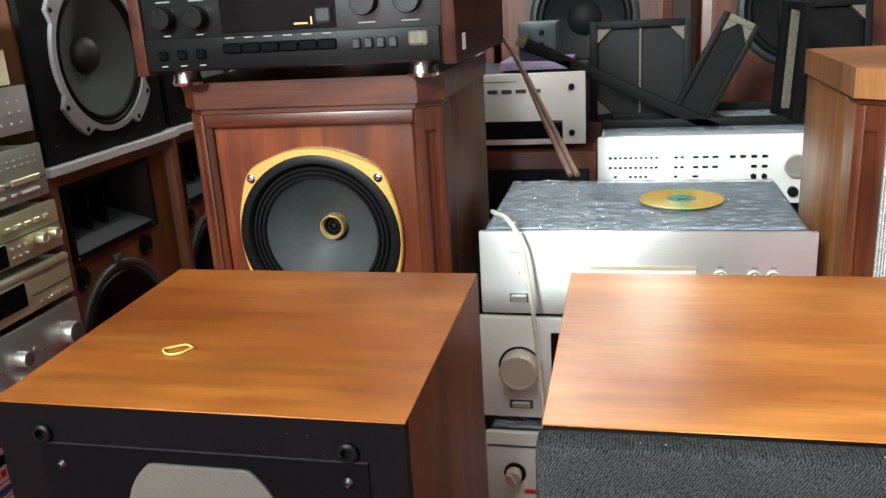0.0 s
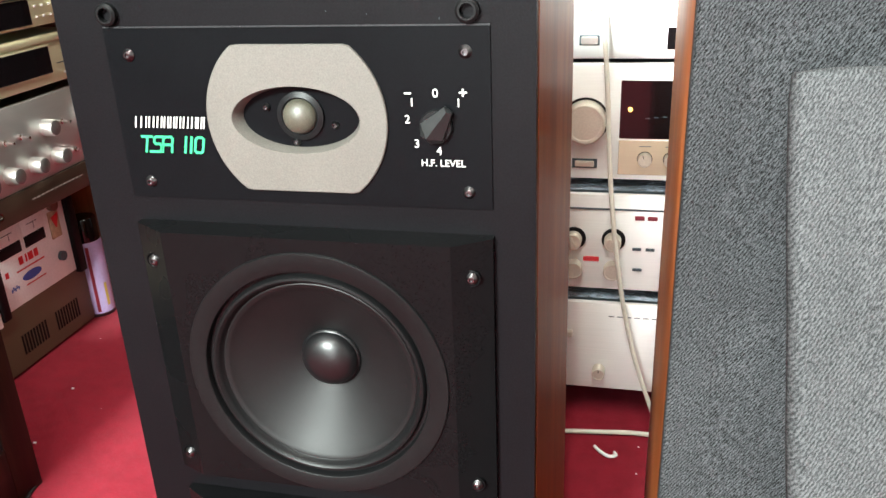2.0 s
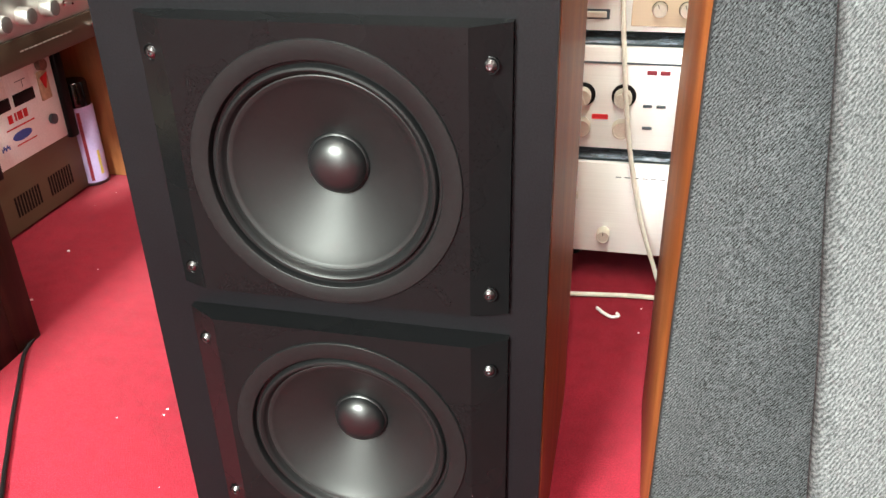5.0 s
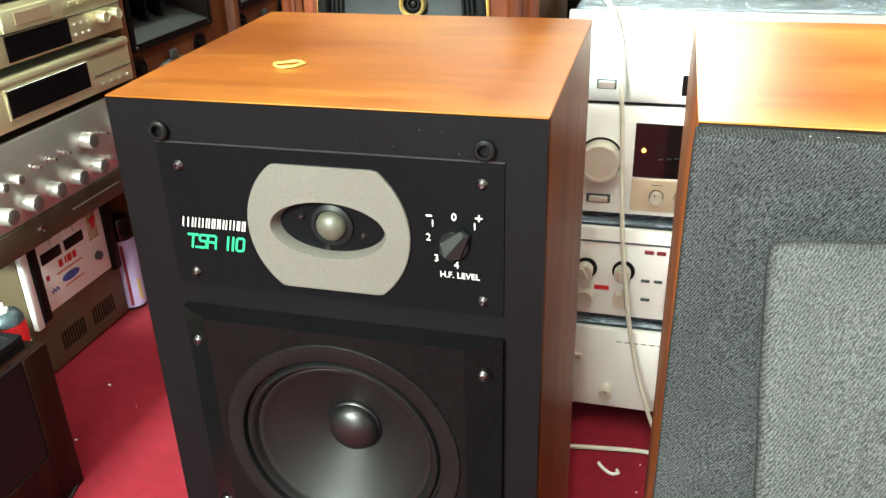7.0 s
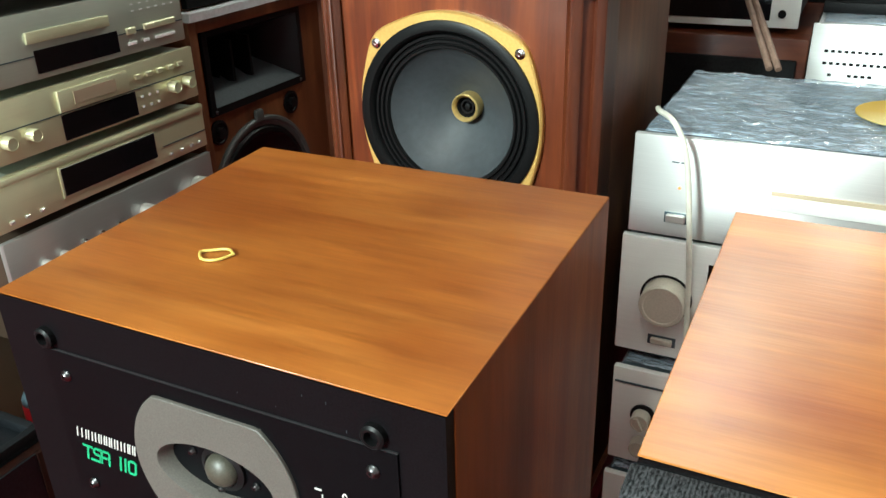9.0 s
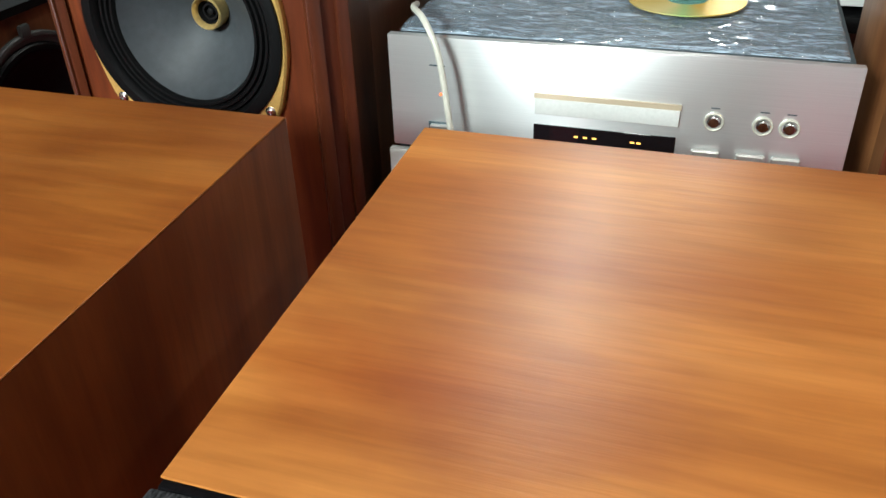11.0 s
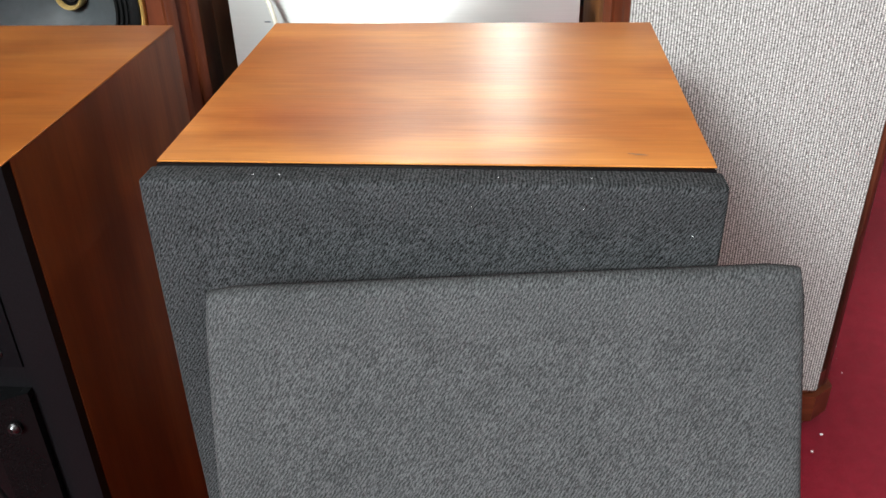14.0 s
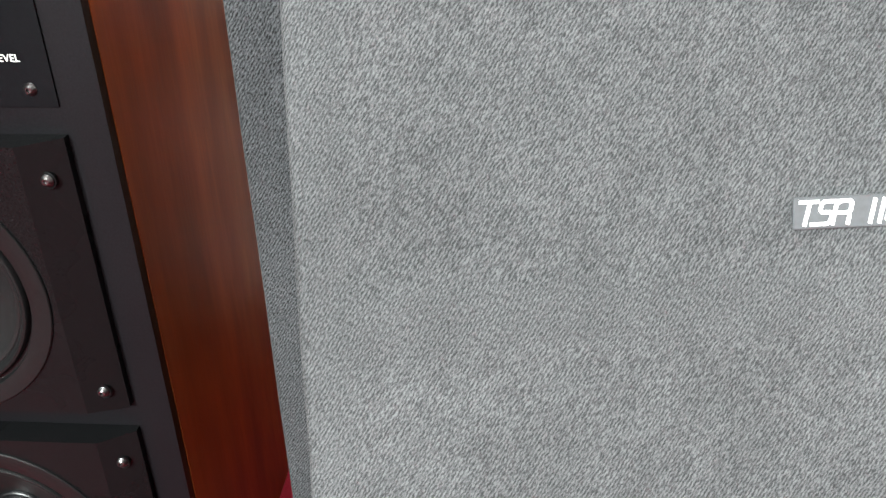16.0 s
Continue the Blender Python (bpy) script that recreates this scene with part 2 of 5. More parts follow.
def brushed(name, colour, rough, along="x", metal=0.3, faces="front"):
    m = Mat(name, colour, rough, metal)
    st = (0.012, 1, 1) if along == "x" else (1, 1, 0.012)
    f, w = m.noise(900, st, detail=2), m.noise(5, detail=2)
    c = m.ramp(f, [(0.3, tuple(v * 0.94 for v in colour)), (0.7, colour)])
    m.colour(c).gloss(w, rough - 0.04, rough + 0.07).bump(f, 0.03, 0.0003)
    m.set(Anisotropic=0.8, Anisotropic_Rotation=0.25)
    run = m.node("ShaderNodeCombineXYZ", **({"X": 1.0} if faces == "front" else {"Y": 1.0}))
    m.t.links.new(run.outputs["Vector"], m.b.inputs["Tangent"])
    return m.m


SILVER = brushed("brushed_silver", (0.89, 0.91, 0.88), 0.36, metal=0.28)
SILVER_SATIN = brushed("satin_silver", (0.80, 0.81, 0.80), 0.32, metal=0.8)
SILVER_COOL = brushed("cool_brushed_silver", (0.58, 0.60, 0.61), 0.33)
CHAMPAGNE = brushed("champagne_gold", (0.70, 0.69, 0.46), 0.33, metal=0.60, faces="side")
GREYALU = brushed("grey_brushed_aluminium", (0.50, 0.54, 0.46), 0.33, metal=0.60, faces="side")
OLD_ALU = brushed("aged_brushed_aluminium", (0.56, 0.57, 0.55), 0.30, metal=0.82, faces="side")
BRONZE = brushed("bronze_subpanel", (0.45, 0.36, 0.25), 0.36)
KNOB_ALU = plain("turned_aluminium_knob", (0.66, 0.66, 0.63), 0.3, 0.8, grain=500, amount=0.06)
KNOB_WARM = plain("warm_satin_knob", (0.60, 0.57, 0.48), 0.36, 0.35, grain=400, amount=0.08)
KNOB_FACE = plain("dull_knob_face", (0.20, 0.20, 0.195), 0.35, 0.7, grain=400, amount=0.1)
BLACK_METAL = plain("black_brushed_metal", (0.0040, 0.0042, 0.0048), 0.32, 0.0, grain=300, amount=0.3)
CHASSIS = plain("grey_chassis_steel", (0.060, 0.092, 0.108), 0.4, 0.3, grain=300, amount=0.2)


def twill(m, scale, angle, seed):
    """Slanting threads: broken, wandering bands in the x-z plane."""
    w = m.node("ShaderNodeTexWave")
    w.wave_type, w.bands_direction = "BANDS", "X"
    for k, v in (("Scale", scale), ("Distortion", 5.0), ("Detail", 3.0), ("Detail Scale", 2.4), ("Phase Offset", seed)):
        w.inputs[k].default_value = v
    m.t.links.new(m.coords((1, 0.3, 1), (0, angle, 0)), w.inputs["Vector"])
    return w.outputs["Fac"]


def cloth(name, dark, light, wear=(0.78, 1.08)):
    """Twilled speaker cloth: slanting ribs broken up by yarn, fuzz and worn patches."""
    m = Mat(name, light, 0.95)
    th = twill(m, 172, -33, 1.0)
    yarn = m.node("ShaderNodeMapping")
    yarn.inputs["Scale"].default_value = (1, 1, 0.40)
    m.t.links.new(m.coords((1, 0.4, 1), (0, -33, 0)), yarn.inputs["Vector"])
    fz = m.node("ShaderNodeTexNoise", Scale=1060.0, Detail=2.5, Roughness=0.65)
    m.t.links.new(yarn.outputs["Vector"], fz.inputs["Vector"])
    big, mid = m.noise(5, detail=3), m.noise(38, detail=3)
    mixed = m.mix(th, fz.outputs["Fac"], 0.83)
    c = m.ramp(mixed, [(0.35, dark), (0.50, tuple((a + b) / 2.25 for a, b in zip(dark, light))), (0.66, light)])
    c = m.mix(c, m.ramp(mid, [(0.3, (0.84,) * 3), (0.65, (1.06,) * 3)]), 0.8, "MULTIPLY")
    c = m.mix(c, m.ramp(big, [(0.3, (wear[0],) * 3), (0.68, (wear[1],) * 3)]), 1.0, "MULTIPLY")
    m.colour(c).bump(mixed, 0.16, 0.0005).set(Specular_IOR_Level=0.08)
    return m.m


GRILLE_CLOTH = cloth("charcoal_grille_cloth", (0.0058, 0.0060, 0.0064), (0.0620, 0.0645, 0.0685))
GRILLE_LOOSE = cloth("grey_grille_cloth", (0.0225, 0.0230, 0.0239), (0.0870, 0.0896, 0.0932))


def tweed(name):
    m = Mat(name, (0.5, 0.48, 0.45), 0.95)
    w = m.node("ShaderNodeTexWave")
    w.wave_type, w.bands_direction = "BANDS", "X"
    for k, val in (("Scale", 92.0), ("Distortion", 0.12), ("Detail", 1.0), ("Detail Scale", 1.0)):
        w.inputs[k].default_value = val
    m.t.links.new(m.coords((1, 0, 1)), w.inputs["Vector"])
    v = w.outputs["Fac"]
    h = m.noise(640, (0.40, 0, 1), detail=2)
    c = m.ramp(v, [(0.08, (0.21, 0.20, 0.20)), (0.45, (0.38, 0.37, 0.36)), (0.85, (0.60, 0.585, 0.57))])
    c = m.mix(c, m.ramp(h, [(0.36, (0.26, 0.24, 0.24)), (0.54, (1, 1, 1))]), 0.8, "MULTIPLY")
    f = m.noise(420, detail=3, rough=0.7)
    c = m.mix(c, m.ramp(f, [(0.36, (0.62, 0.60, 0.60)), (0.62, (1.1, 1.1, 1.1))]), 0.8, "MULTIPLY")
    m.colour(c).bump(h, 0.4, 0.0008).bump(v, 0.3, 0.001).set(Specular_IOR_Level=0.1)
    return m.m


TWEED = tweed("flecked_grille_tweed")


def carpet_mat():
    m = Mat("red_needle_felt_carpet", (0.5, 0.02, 0.05), 0.95)
    f, g, w = m.noise(520, detail=3, rough=0.7), m.noise(45, detail=4), m.noise(3.2, detail=3)
    c = m.ramp(f, [(0.28, (0.132, 0.0042, 0.0115)), (0.72, (0.33, 0.0145, 0.034))])
    c = m.mix(c, m.ramp(g, [(0.3, (0.78, 0.72, 0.74)), (0.6, (1, 1, 1))]), 0.7, "MULTIPLY")
    c = m.mix(c, m.ramp(w, [(0.35, (0.8, 0.78, 0.78)), (0.65, (1.06, 1.06, 1.06))]), 0.8, "MULTIPLY")
    m.colour(c).bump(f, 0.6, 0.002).set(Sheen_Weight=0.05, Specular_IOR_Level=0.1)
    return m.m


CARPET = carpet_mat()


def film_mat():
    """Creased clear stretch film: mostly see-through, sharply glossy on its folds, with glints painted in as pale
    streaks.
    """
    m = Mat("clear_stretch_film", (0.54, 0.68, 0.81), 0.09)
    t = m.t
    crease = m.noise(85, (0.30, 1, 1), (0, 0, 12), detail=6, rough=0.72, distort=1.0)
    m.bump(crease, 1.0, 0.0065).bump(m.noise(300, (0.7, 1, 1), (0, 0, -25), detail=4, rough=0.7, distort=1.0), 1.0, 0.0015).set(Specular_IOR_Level=1.0, Coat_Weight=1.0, Coat_Roughness=0.05, IOR=1.8)
    clear = m.node("ShaderNodeBsdfTransparent")
    mixs = m.node("ShaderNodeMixShader")
    f = m.ramp(m.noise(230, (0.17, 1, 1), (0, 0, 9), detail=5, rough=0.72, distort=0.9), [(0.40, (0.22,) * 3), (0.52, (0.52,) * 3), (0.60, (1.0,) * 3)])
    t.links.new(f, mixs.inputs[0])
    t.links.new(clear.outputs[0], mixs.inputs[1])
    t.links.new(m.b.outputs[0], mixs.inputs[2])
    t.links.new(mixs.outputs[0], t.nodes["Material Output"].inputs[0])
    return m.m


FILM = film_mat()


def disc_mat():
    """Gold disc lacquer; paler and greener sweeps round the hub paint in its iridescent sheen."""
    m = Mat("gold_disc_label", (0.72, 0.52, 0.10), 0.26, 0.45)
    g = m.node("ShaderNodeTexGradient")
    g.gradient_type = "RADIAL"
    m.t.links.new(m.coords(), g.inputs["Vector"])
    gold, pale, green = (0.70, 0.46, 0.07), (0.78, 0.66, 0.26), (0.42, 0.62, 0.22)
    m.colour(m.ramp(g.outputs["Fac"], [(0.0, gold), (0.18, pale), (0.25, green), (0.32, gold), (0.68, gold), (0.75, green), (0.82, gold), (1.0, gold)]))
    return m.m


DISC = disc_mat()
DISC_HUB = Mat("iridescent_disc_hub", (0.25, 0.72, 0.62), 0.18, 0.6).set(Coat_Weight=0.5).m


# ---- builders ----
FRONT = Matrix.Rotation(radians(90), 4, "X")


def part(name, bm, material, parent=None, label="", smooth=35):
    """Links a bmesh as one mesh object under a thing or a part."""
    bmesh.ops.recalc_face_normals(bm, faces=bm.faces)
    me = bpy.data.meshes.new(name)
    bm.to_mesh(me)
    bm.free()
    me.materials.append(material)
    me.polygons.foreach_set("use_smooth", [True] * len(me.polygons))
    me.set_sharp_from_angle(angle=radians(smooth))
    ob = new(name, me)
    ob.parent = parent
    return tagged(ob, label) if label else ob


def thing(name, m, label, category, group="", kind=""):
    ob = new(name)
    ob.empty_display_size = 0.05
    ob.matrix_basis = m
    return tagged(ob, label, category, group, kind)


def slab(bm, x0, x1, y0, y1, z0, z1, bevel=0.0, segs=2, m=None):
    mm = Matrix.LocRotScale(((x0 + x1) / 2, (y0 + y1) / 2, (z0 + z1) / 2), None, (x1 - x0, y1 - y0, z1 - z0))
    vs = bmesh.ops.create_cube(bm, size=1, matrix=mm)["verts"]
    if bevel:
        edges = list({e for v in vs for e in v.link_edges})
        out = bmesh.ops.bevel(bm, geom=edges, offset=bevel, segments=segs, affect="EDGES", profile=0.5)
        vs = list({v for f in out["faces"] for v in f.verts})
    if m is not None:
        bmesh.ops.transform(bm, matrix=m, verts=vs)
    return bm


def box(x0, x1, y0, y1, z0, z1, bevel=0.0, segs=2):
    return slab(bmesh.new(), x0, x1, y0, y1, z0, z1, bevel, segs)


def lathe(bm, profile, n=40, m=Matrix()):
    """Turns (radius, height) pairs round local z."""
    rings = []
    for r, h in profile:
        if r < 1e-6:
            rings.append([bm.verts.new(m @ Vector((0, 0, h)))])
        else:
            rings.append([bm.verts.new(m @ Vector((r * math.cos(2 * math.pi * i / n), r * math.sin(2 * math.pi * i / n), h))) for i in range(n)])
    for a, b in zip(rings, rings[1:]):
        for i in range(n):
            j = (i + 1) % n
            if len(a) == 1 and len(b) == 1:
                continue
            if len(a) == 1:
                bm.faces.new((a[0], b[i], b[j]))
            elif len(b) == 1:
                bm.faces.new((a[i], a[j], b[0]))
            else:
                bm.faces.new((a[i], a[j], b[j], b[i]))
    return bm


def turned(profile, x=0.0, y=0.0, z=0.0, n=40):
    """A turned piece that faces -y, at x, y, z."""
    return lathe(bmesh.new(), profile, n, Matrix.Translation((x, y, z)) @ FRONT)


def prism(bm, pts, y0, y1, m=Matrix()):
    """An outline in x and z, given depth from y0 to y1."""
    a = [bm.verts.new(m @ Vector((x, y0, z))) for x, z in pts]
    b = [bm.verts.new(m @ Vector((x, y1, z))) for x, z in pts]
    bm.faces.new(a)
    bm.faces.new(b[::-1])
    for i in range(len(pts)):
        j = (i + 1) % len(pts)
        bm.faces.new((a[i], b[i], b[j], a[j]))
    return bm


def loops(bm, rings, close=True):
    """Skins a run of equal closed loops of points."""
    vs = [[bm.verts.new(p) for p in r] for r in rings]
    n = len(vs[0])
    for a, b in zip(vs, vs[1:]):
        for i in range(n):
            bm.faces.new((a[i], a[(i + 1) % n], b[(i + 1) % n], b[i]))
    return vs


def spline(pts, steps=8):
    out = []
    P = [Vector(p) for p in pts]
    P = [P[0] * 2 - P[1]] + P + [P[-1] * 2 - P[-2]]
    for i in range(1, len(P) - 2):
        a, b, c, d = P[i - 1:i + 3]
        for k in range(steps):
            t = k / steps
            out.append(0.5 * (2 * b + (c - a) * t + (2 * a - 5 * b + 4 * c - d) * t * t + (3 * b - a - 3 * c + d) * t ** 3))
    return out + [P[-2]]


def tube(bm, pts, r, n=10, closed=False):
    rings = []
    for i, p in enumerate(pts):
        q = pts[(i + 1) % len(pts)] if closed or i + 1 < len(pts) else p
        o = pts[i - 1] if closed or i else p
        d = (q - o).normalized()
        u = d.cross(Vector((0.13, 0.21, 1))).normalized()
        w = d.cross(u)
        rings.append([p + r * (math.cos(2 * math.pi * k / n) * u + math.sin(2 * math.pi * k / n) * w) for k in range(n)])
    if closed:
        vs = loops(bm, rings)
        for i in range(n):
            bm.faces.new((vs[-1][i], vs[-1][(i + 1) % n], vs[0][(i + 1) % n], vs[0][i]))
    else:
        vs = loops(bm, rings)
        bm.faces.new(vs[0][::-1])
        bm.faces.new(vs[-1])
    return bm


def writing(name, body, size, x, y, z, material, parent, align="CENTER", lean=0.0, bold=0.0, spread=1.0):
    """Raised lettering that faces -y."""
    cu = bpy.data.curves.new(name, "FONT")
    cu.body, cu.size, cu.align_x, cu.align_y, cu.extrude = body, size, align, "CENTER", 0.0002
    cu.shear, cu.offset, cu.space_character = lean, bold, spread
    tmp = bpy.data.objects.new(name, cu)
    me = bpy.data.meshes.new_from_object(tmp)
    bpy.data.objects.remove(tmp)
    me.transform(Matrix.Translation((x, y, z)) @ FRONT)
    me.materials.append(material)
    ob = new(name, me)
    ob.parent = parent
    return ob


def bars(name, spec, y, material, parent, thick=0.0005, lean=0.0):
    """Printed marks as flat bars: (x, z, width, height) each."""
    bm = bmesh.new()
    for x, z, w, h in spec:
        s = lean * h / 2
        prism(bm, [(x - w / 2 - s, z - h / 2), (x + w / 2 - s, z - h / 2), (x + w / 2 + s, z + h / 2), (x - w / 2 + s, z + h / 2)], y - thick, y)
    return part(name, bm, material, parent)


def ribbon(bm, pts, w, y0, y1, closed=False):
    """A flat stroke of even width along points in x and z, mitred at its bends."""
    n = len(pts)
    P = [Vector((x, z)) for x, z in pts]
    rows = []
    for i in range(n):
        a = (P[i] - P[i - 1]).normalized() if i or closed else (P[1] - P[0]).normalized()
        b = (P[(i + 1) % n] - P[i]).normalized() if i + 1 < n or closed else a
        m = (a + b).normalized()
        k = w / 2 / max(0.45, m.dot(b))
        d = Vector((-m.y, m.x)) * k
        l, r = P[i] + d, P[i] - d
        rows.append([Vector((l.x, y0, l.y)), Vector((r.x, y0, r.y)), Vector((r.x, y1, r.y)), Vector((l.x, y1, l.y))])
    if closed:
        rows.append([v.copy() for v in rows[0]])
    vs = loops(bm, rows)
    if not closed:
        bm.faces.new(vs[0][::-1])
        bm.faces.new(vs[-1])
    return bm


STROKES = {
    "T": [[(0.00, 0.94), (0.82, 0.94)], [(0.45, 0.875), (0.42, 0.0)]],
    "S": [[(0.80, 0.94), (0.24, 0.94), (0.14, 0.84), (0.14, 0.62), (0.24, 0.52), (0.56, 0.52), (0.66, 0.42), (0.66, 0.16), (0.54, 0.06), (-0.16, 0.06)]],
    "A": [[(0.06, 0.0), (0.06, 0.80), (0.20, 0.94), (0.60, 0.94), (0.70, 0.84), (0.70, 0.56), (0.62, 0.46), (0.70, 0.36), (0.70, 0.0)], [(0.125, 0.48), (0.57, 0.48)]],
    "1": [[(0.14, 0.0), (0.14, 1.0)]],
}


def stencil_mark(x0, x1, z, h, y, material, parent, lean=0.22, weight=0.145):
    """The model mark in squared slanting strokes between x0 and x1: each character a mesh of its own."""
    unit = (x1 - x0) / 4.35
    at = [("T", 0.0), ("S", 0.80), ("A", 1.50), ("1", 2.98), ("1", 3.36)]
    put = lambda q, gx: (x0 + (gx + q[0]) * unit + lean * (q[1] - 0.5) * h, z + (q[1] - 0.5) * h)
    for ch, gx in at:
        bm = bmesh.new()
        for run in STROKES[ch]:
            ribbon(bm, [put(q, gx) for q in run], weight * h, y - 0.0005, y)
        part("letter", bm, material, parent)
    oval = [(0.06, 0.16), (0.06, 0.84), (0.18, 0.94), (0.48, 0.94), (0.60, 0.84), (0.60, 0.16), (0.48, 0.06), (0.18, 0.06)]
    part("letter", ribbon(bmesh.new(), [put(q, 3.72) for q in oval], weight * h, y - 0.0005, y, True), material, parent)


def ellipse(cx, cz, a, b, n=40, p=2.0):
    out = []
    for i in range(n):
        t = 2 * math.pi * i / n
        c, s = math.cos(t), math.sin(t)
        out.append((cx + a * math.copysign(abs(c) ** (2 / p), c), cz + b * math.copysign(abs(s) ** (2 / p), s)))
    return out


def holed(bm, x0, x1, z0, z1, y0, y1, cx, cz, a, b=None, n=64):
    """A board in the x-z plane with a round or oval hole right through it."""
    b = b or a
    inn, out = [], []
    for k in range(n):
        t = 2 * math.pi * (k + 0.5) / n
        c, s = math.cos(t), math.sin(t)
        inn.append((cx + a * c, cz + b * s))
        f = min(((x1 - cx) if c > 0 else (x0 - cx)) / c, ((z1 - cz) if s > 0 else (z0 - cz)) / s)
        out.append((cx + f * c, cz + f * s))
    for cxn, czn in ((x0, z0), (x0, z1), (x1, z0), (x1, z1)):
        k = min(range(n), key=lambda q: (out[q][0] - cxn) ** 2 + (out[q][1] - czn) ** 2)
        out[k] = (cxn, czn)
    at = lambda pts, y: [Vector((x, y, z)) for x, z in pts]
    loops(bm, [at(inn, y1), at(inn, y0), at(out, y0), at(out, y1), at(inn, y1)])
    return bm


def screw(parent, x, y, z, r=0.0042, material=None):
    ob = part("screw", turned([(r * 1.25, 0), (r * 1.25, 0.0008), (r * 1.12, 0.0012), (r, 0.002), (r * 0.6, 0.0031), (r * 0.42, 0.0031), (r * 0.35, 0.0016), (0, 0.0016)], x, y, z, 16), material or DULLSTEEL, parent)
    return ob


# ---- the room ----
def room():
    f = part("floor", box(-2.4, 3.2, -3.0, 8.0, -0.05, 0.0), CARPET)
    tagged(f, "worn red needle-felt carpet with bits of white lint", "floor", kind="structure")
    tagged(part("wall_east", box(3.2, 3.3, -3.0, 8.0, -0.05, 2.75), WALL), "plain painted shop wall", "wall", kind="structure")
    # Both walls are added dark brown to dim reflections and the far gap.
    for n, b in (("wall_north", (-2.5, 3.3, 8.0, 8.1, -0.05, 2.75)), ("wall_west", (-2.5, -2.4, -3.0, 8.0, -0.05, 2.75))):
        tagged(part(n, box(*b), DARK_WALL), "plain shop wall kept dark brown to dim reflections", "wall", kind="structure")
    bm = bmesh.new()
    # Both openings are added to suit the two front lamps.
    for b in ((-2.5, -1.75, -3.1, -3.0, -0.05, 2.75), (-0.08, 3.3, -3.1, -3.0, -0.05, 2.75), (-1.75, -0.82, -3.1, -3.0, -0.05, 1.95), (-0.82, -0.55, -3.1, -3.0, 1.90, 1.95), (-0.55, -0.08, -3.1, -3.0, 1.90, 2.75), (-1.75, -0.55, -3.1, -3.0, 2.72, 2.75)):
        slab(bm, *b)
    tagged(part("wall_south", bm, WALL), "plain painted shop front wall, unseen, with openings added for lamps", "wall", kind="structure")
    tagged(part("ceiling", box(-2.5, 3.3, -3.1, 8.1, 2.75, 2.85), CEIL), "plain white shop ceiling", "ceiling", kind="structure")
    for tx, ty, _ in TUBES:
        t = thing("ceiling_light", pose(tx, ty, 2.75), "white batten ceiling light out of view with a fluorescent tube", "light", "ceiling lights")
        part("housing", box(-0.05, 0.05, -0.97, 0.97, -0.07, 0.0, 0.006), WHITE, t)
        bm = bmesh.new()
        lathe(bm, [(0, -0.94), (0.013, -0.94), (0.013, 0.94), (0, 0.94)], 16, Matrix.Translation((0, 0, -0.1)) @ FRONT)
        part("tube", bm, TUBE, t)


room()


# ---- the pair of teak loudspeakers on the carpet ----
SW, SD, SH = 0.164, 0.288, 0.692


def cabinet(t, holes=False):
    """Veneered box with a sunk-in front board; its top rises a trifle to the rear."""
    def rise(bm):
        for v in bm.verts:
            if v.co.z > 0.6:
                v.co.z += (v.co.y - 0.12) * 0.030
        return bm
    if holes:
        bm = box(-SW, SW, 0.0452, SD, 0.0, SH - 0.0014)
        for z0, z1, zc in ((0.0, 0.2900, 0.1705), (0.2900, 0.5340, 0.408)):
            holed(bm, -SW, SW, z0, z1, 0.010, 0.0452, 0.005, zc, 0.094)
        slab(bm, -SW, SW, 0.010, 0.0452, 0.5340, SH - 0.0014)
    else:
        bm = box(-SW, SW, 0.010, SD, 0.0, SH - 0.0014, 0.0006)
    part("cabinet", rise(bm), TEAK_SIDE, t, "reddish teak veneered sides, coloured darker as in shade")
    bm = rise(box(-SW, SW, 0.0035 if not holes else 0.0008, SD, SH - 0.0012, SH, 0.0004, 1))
    part("top_panel", bm, TEAK_TOP_DIM if holes else TEAK_TOP, t, "orange teak veneered top")
    w, top = SW - 0.0005, SH - 0.0050
    boards = []
    if holes:
        boards = [holed(bmesh.new(), -w, w, 0.0, 0.2900, 0.0, 0.0095, 0.005, 0.1705, 0.094), holed(bmesh.new(), -w, w, 0.2900, 0.5340, 0.0, 0.0095, 0.005, 0.408, 0.094), holed(bmesh.new(), -w, w, 0.5340, top, 0.0, 0.0095, 0.0045, 0.5955, 0.046, 0.024)]
    else:
        boards = [box(-w, w, 0.0, 0.0095, 0.0, top, 0.001)]
    for bm in boards:
        part("baffle", bm, VINYL, t, "black vinyl-covered front board")


def rect_ring(hx, z0, z1, y, cx=0.0):
    return [(cx - hx, y, z0), (cx + hx, y, z0), (cx + hx, y, z1), (cx - hx, y, z1)]


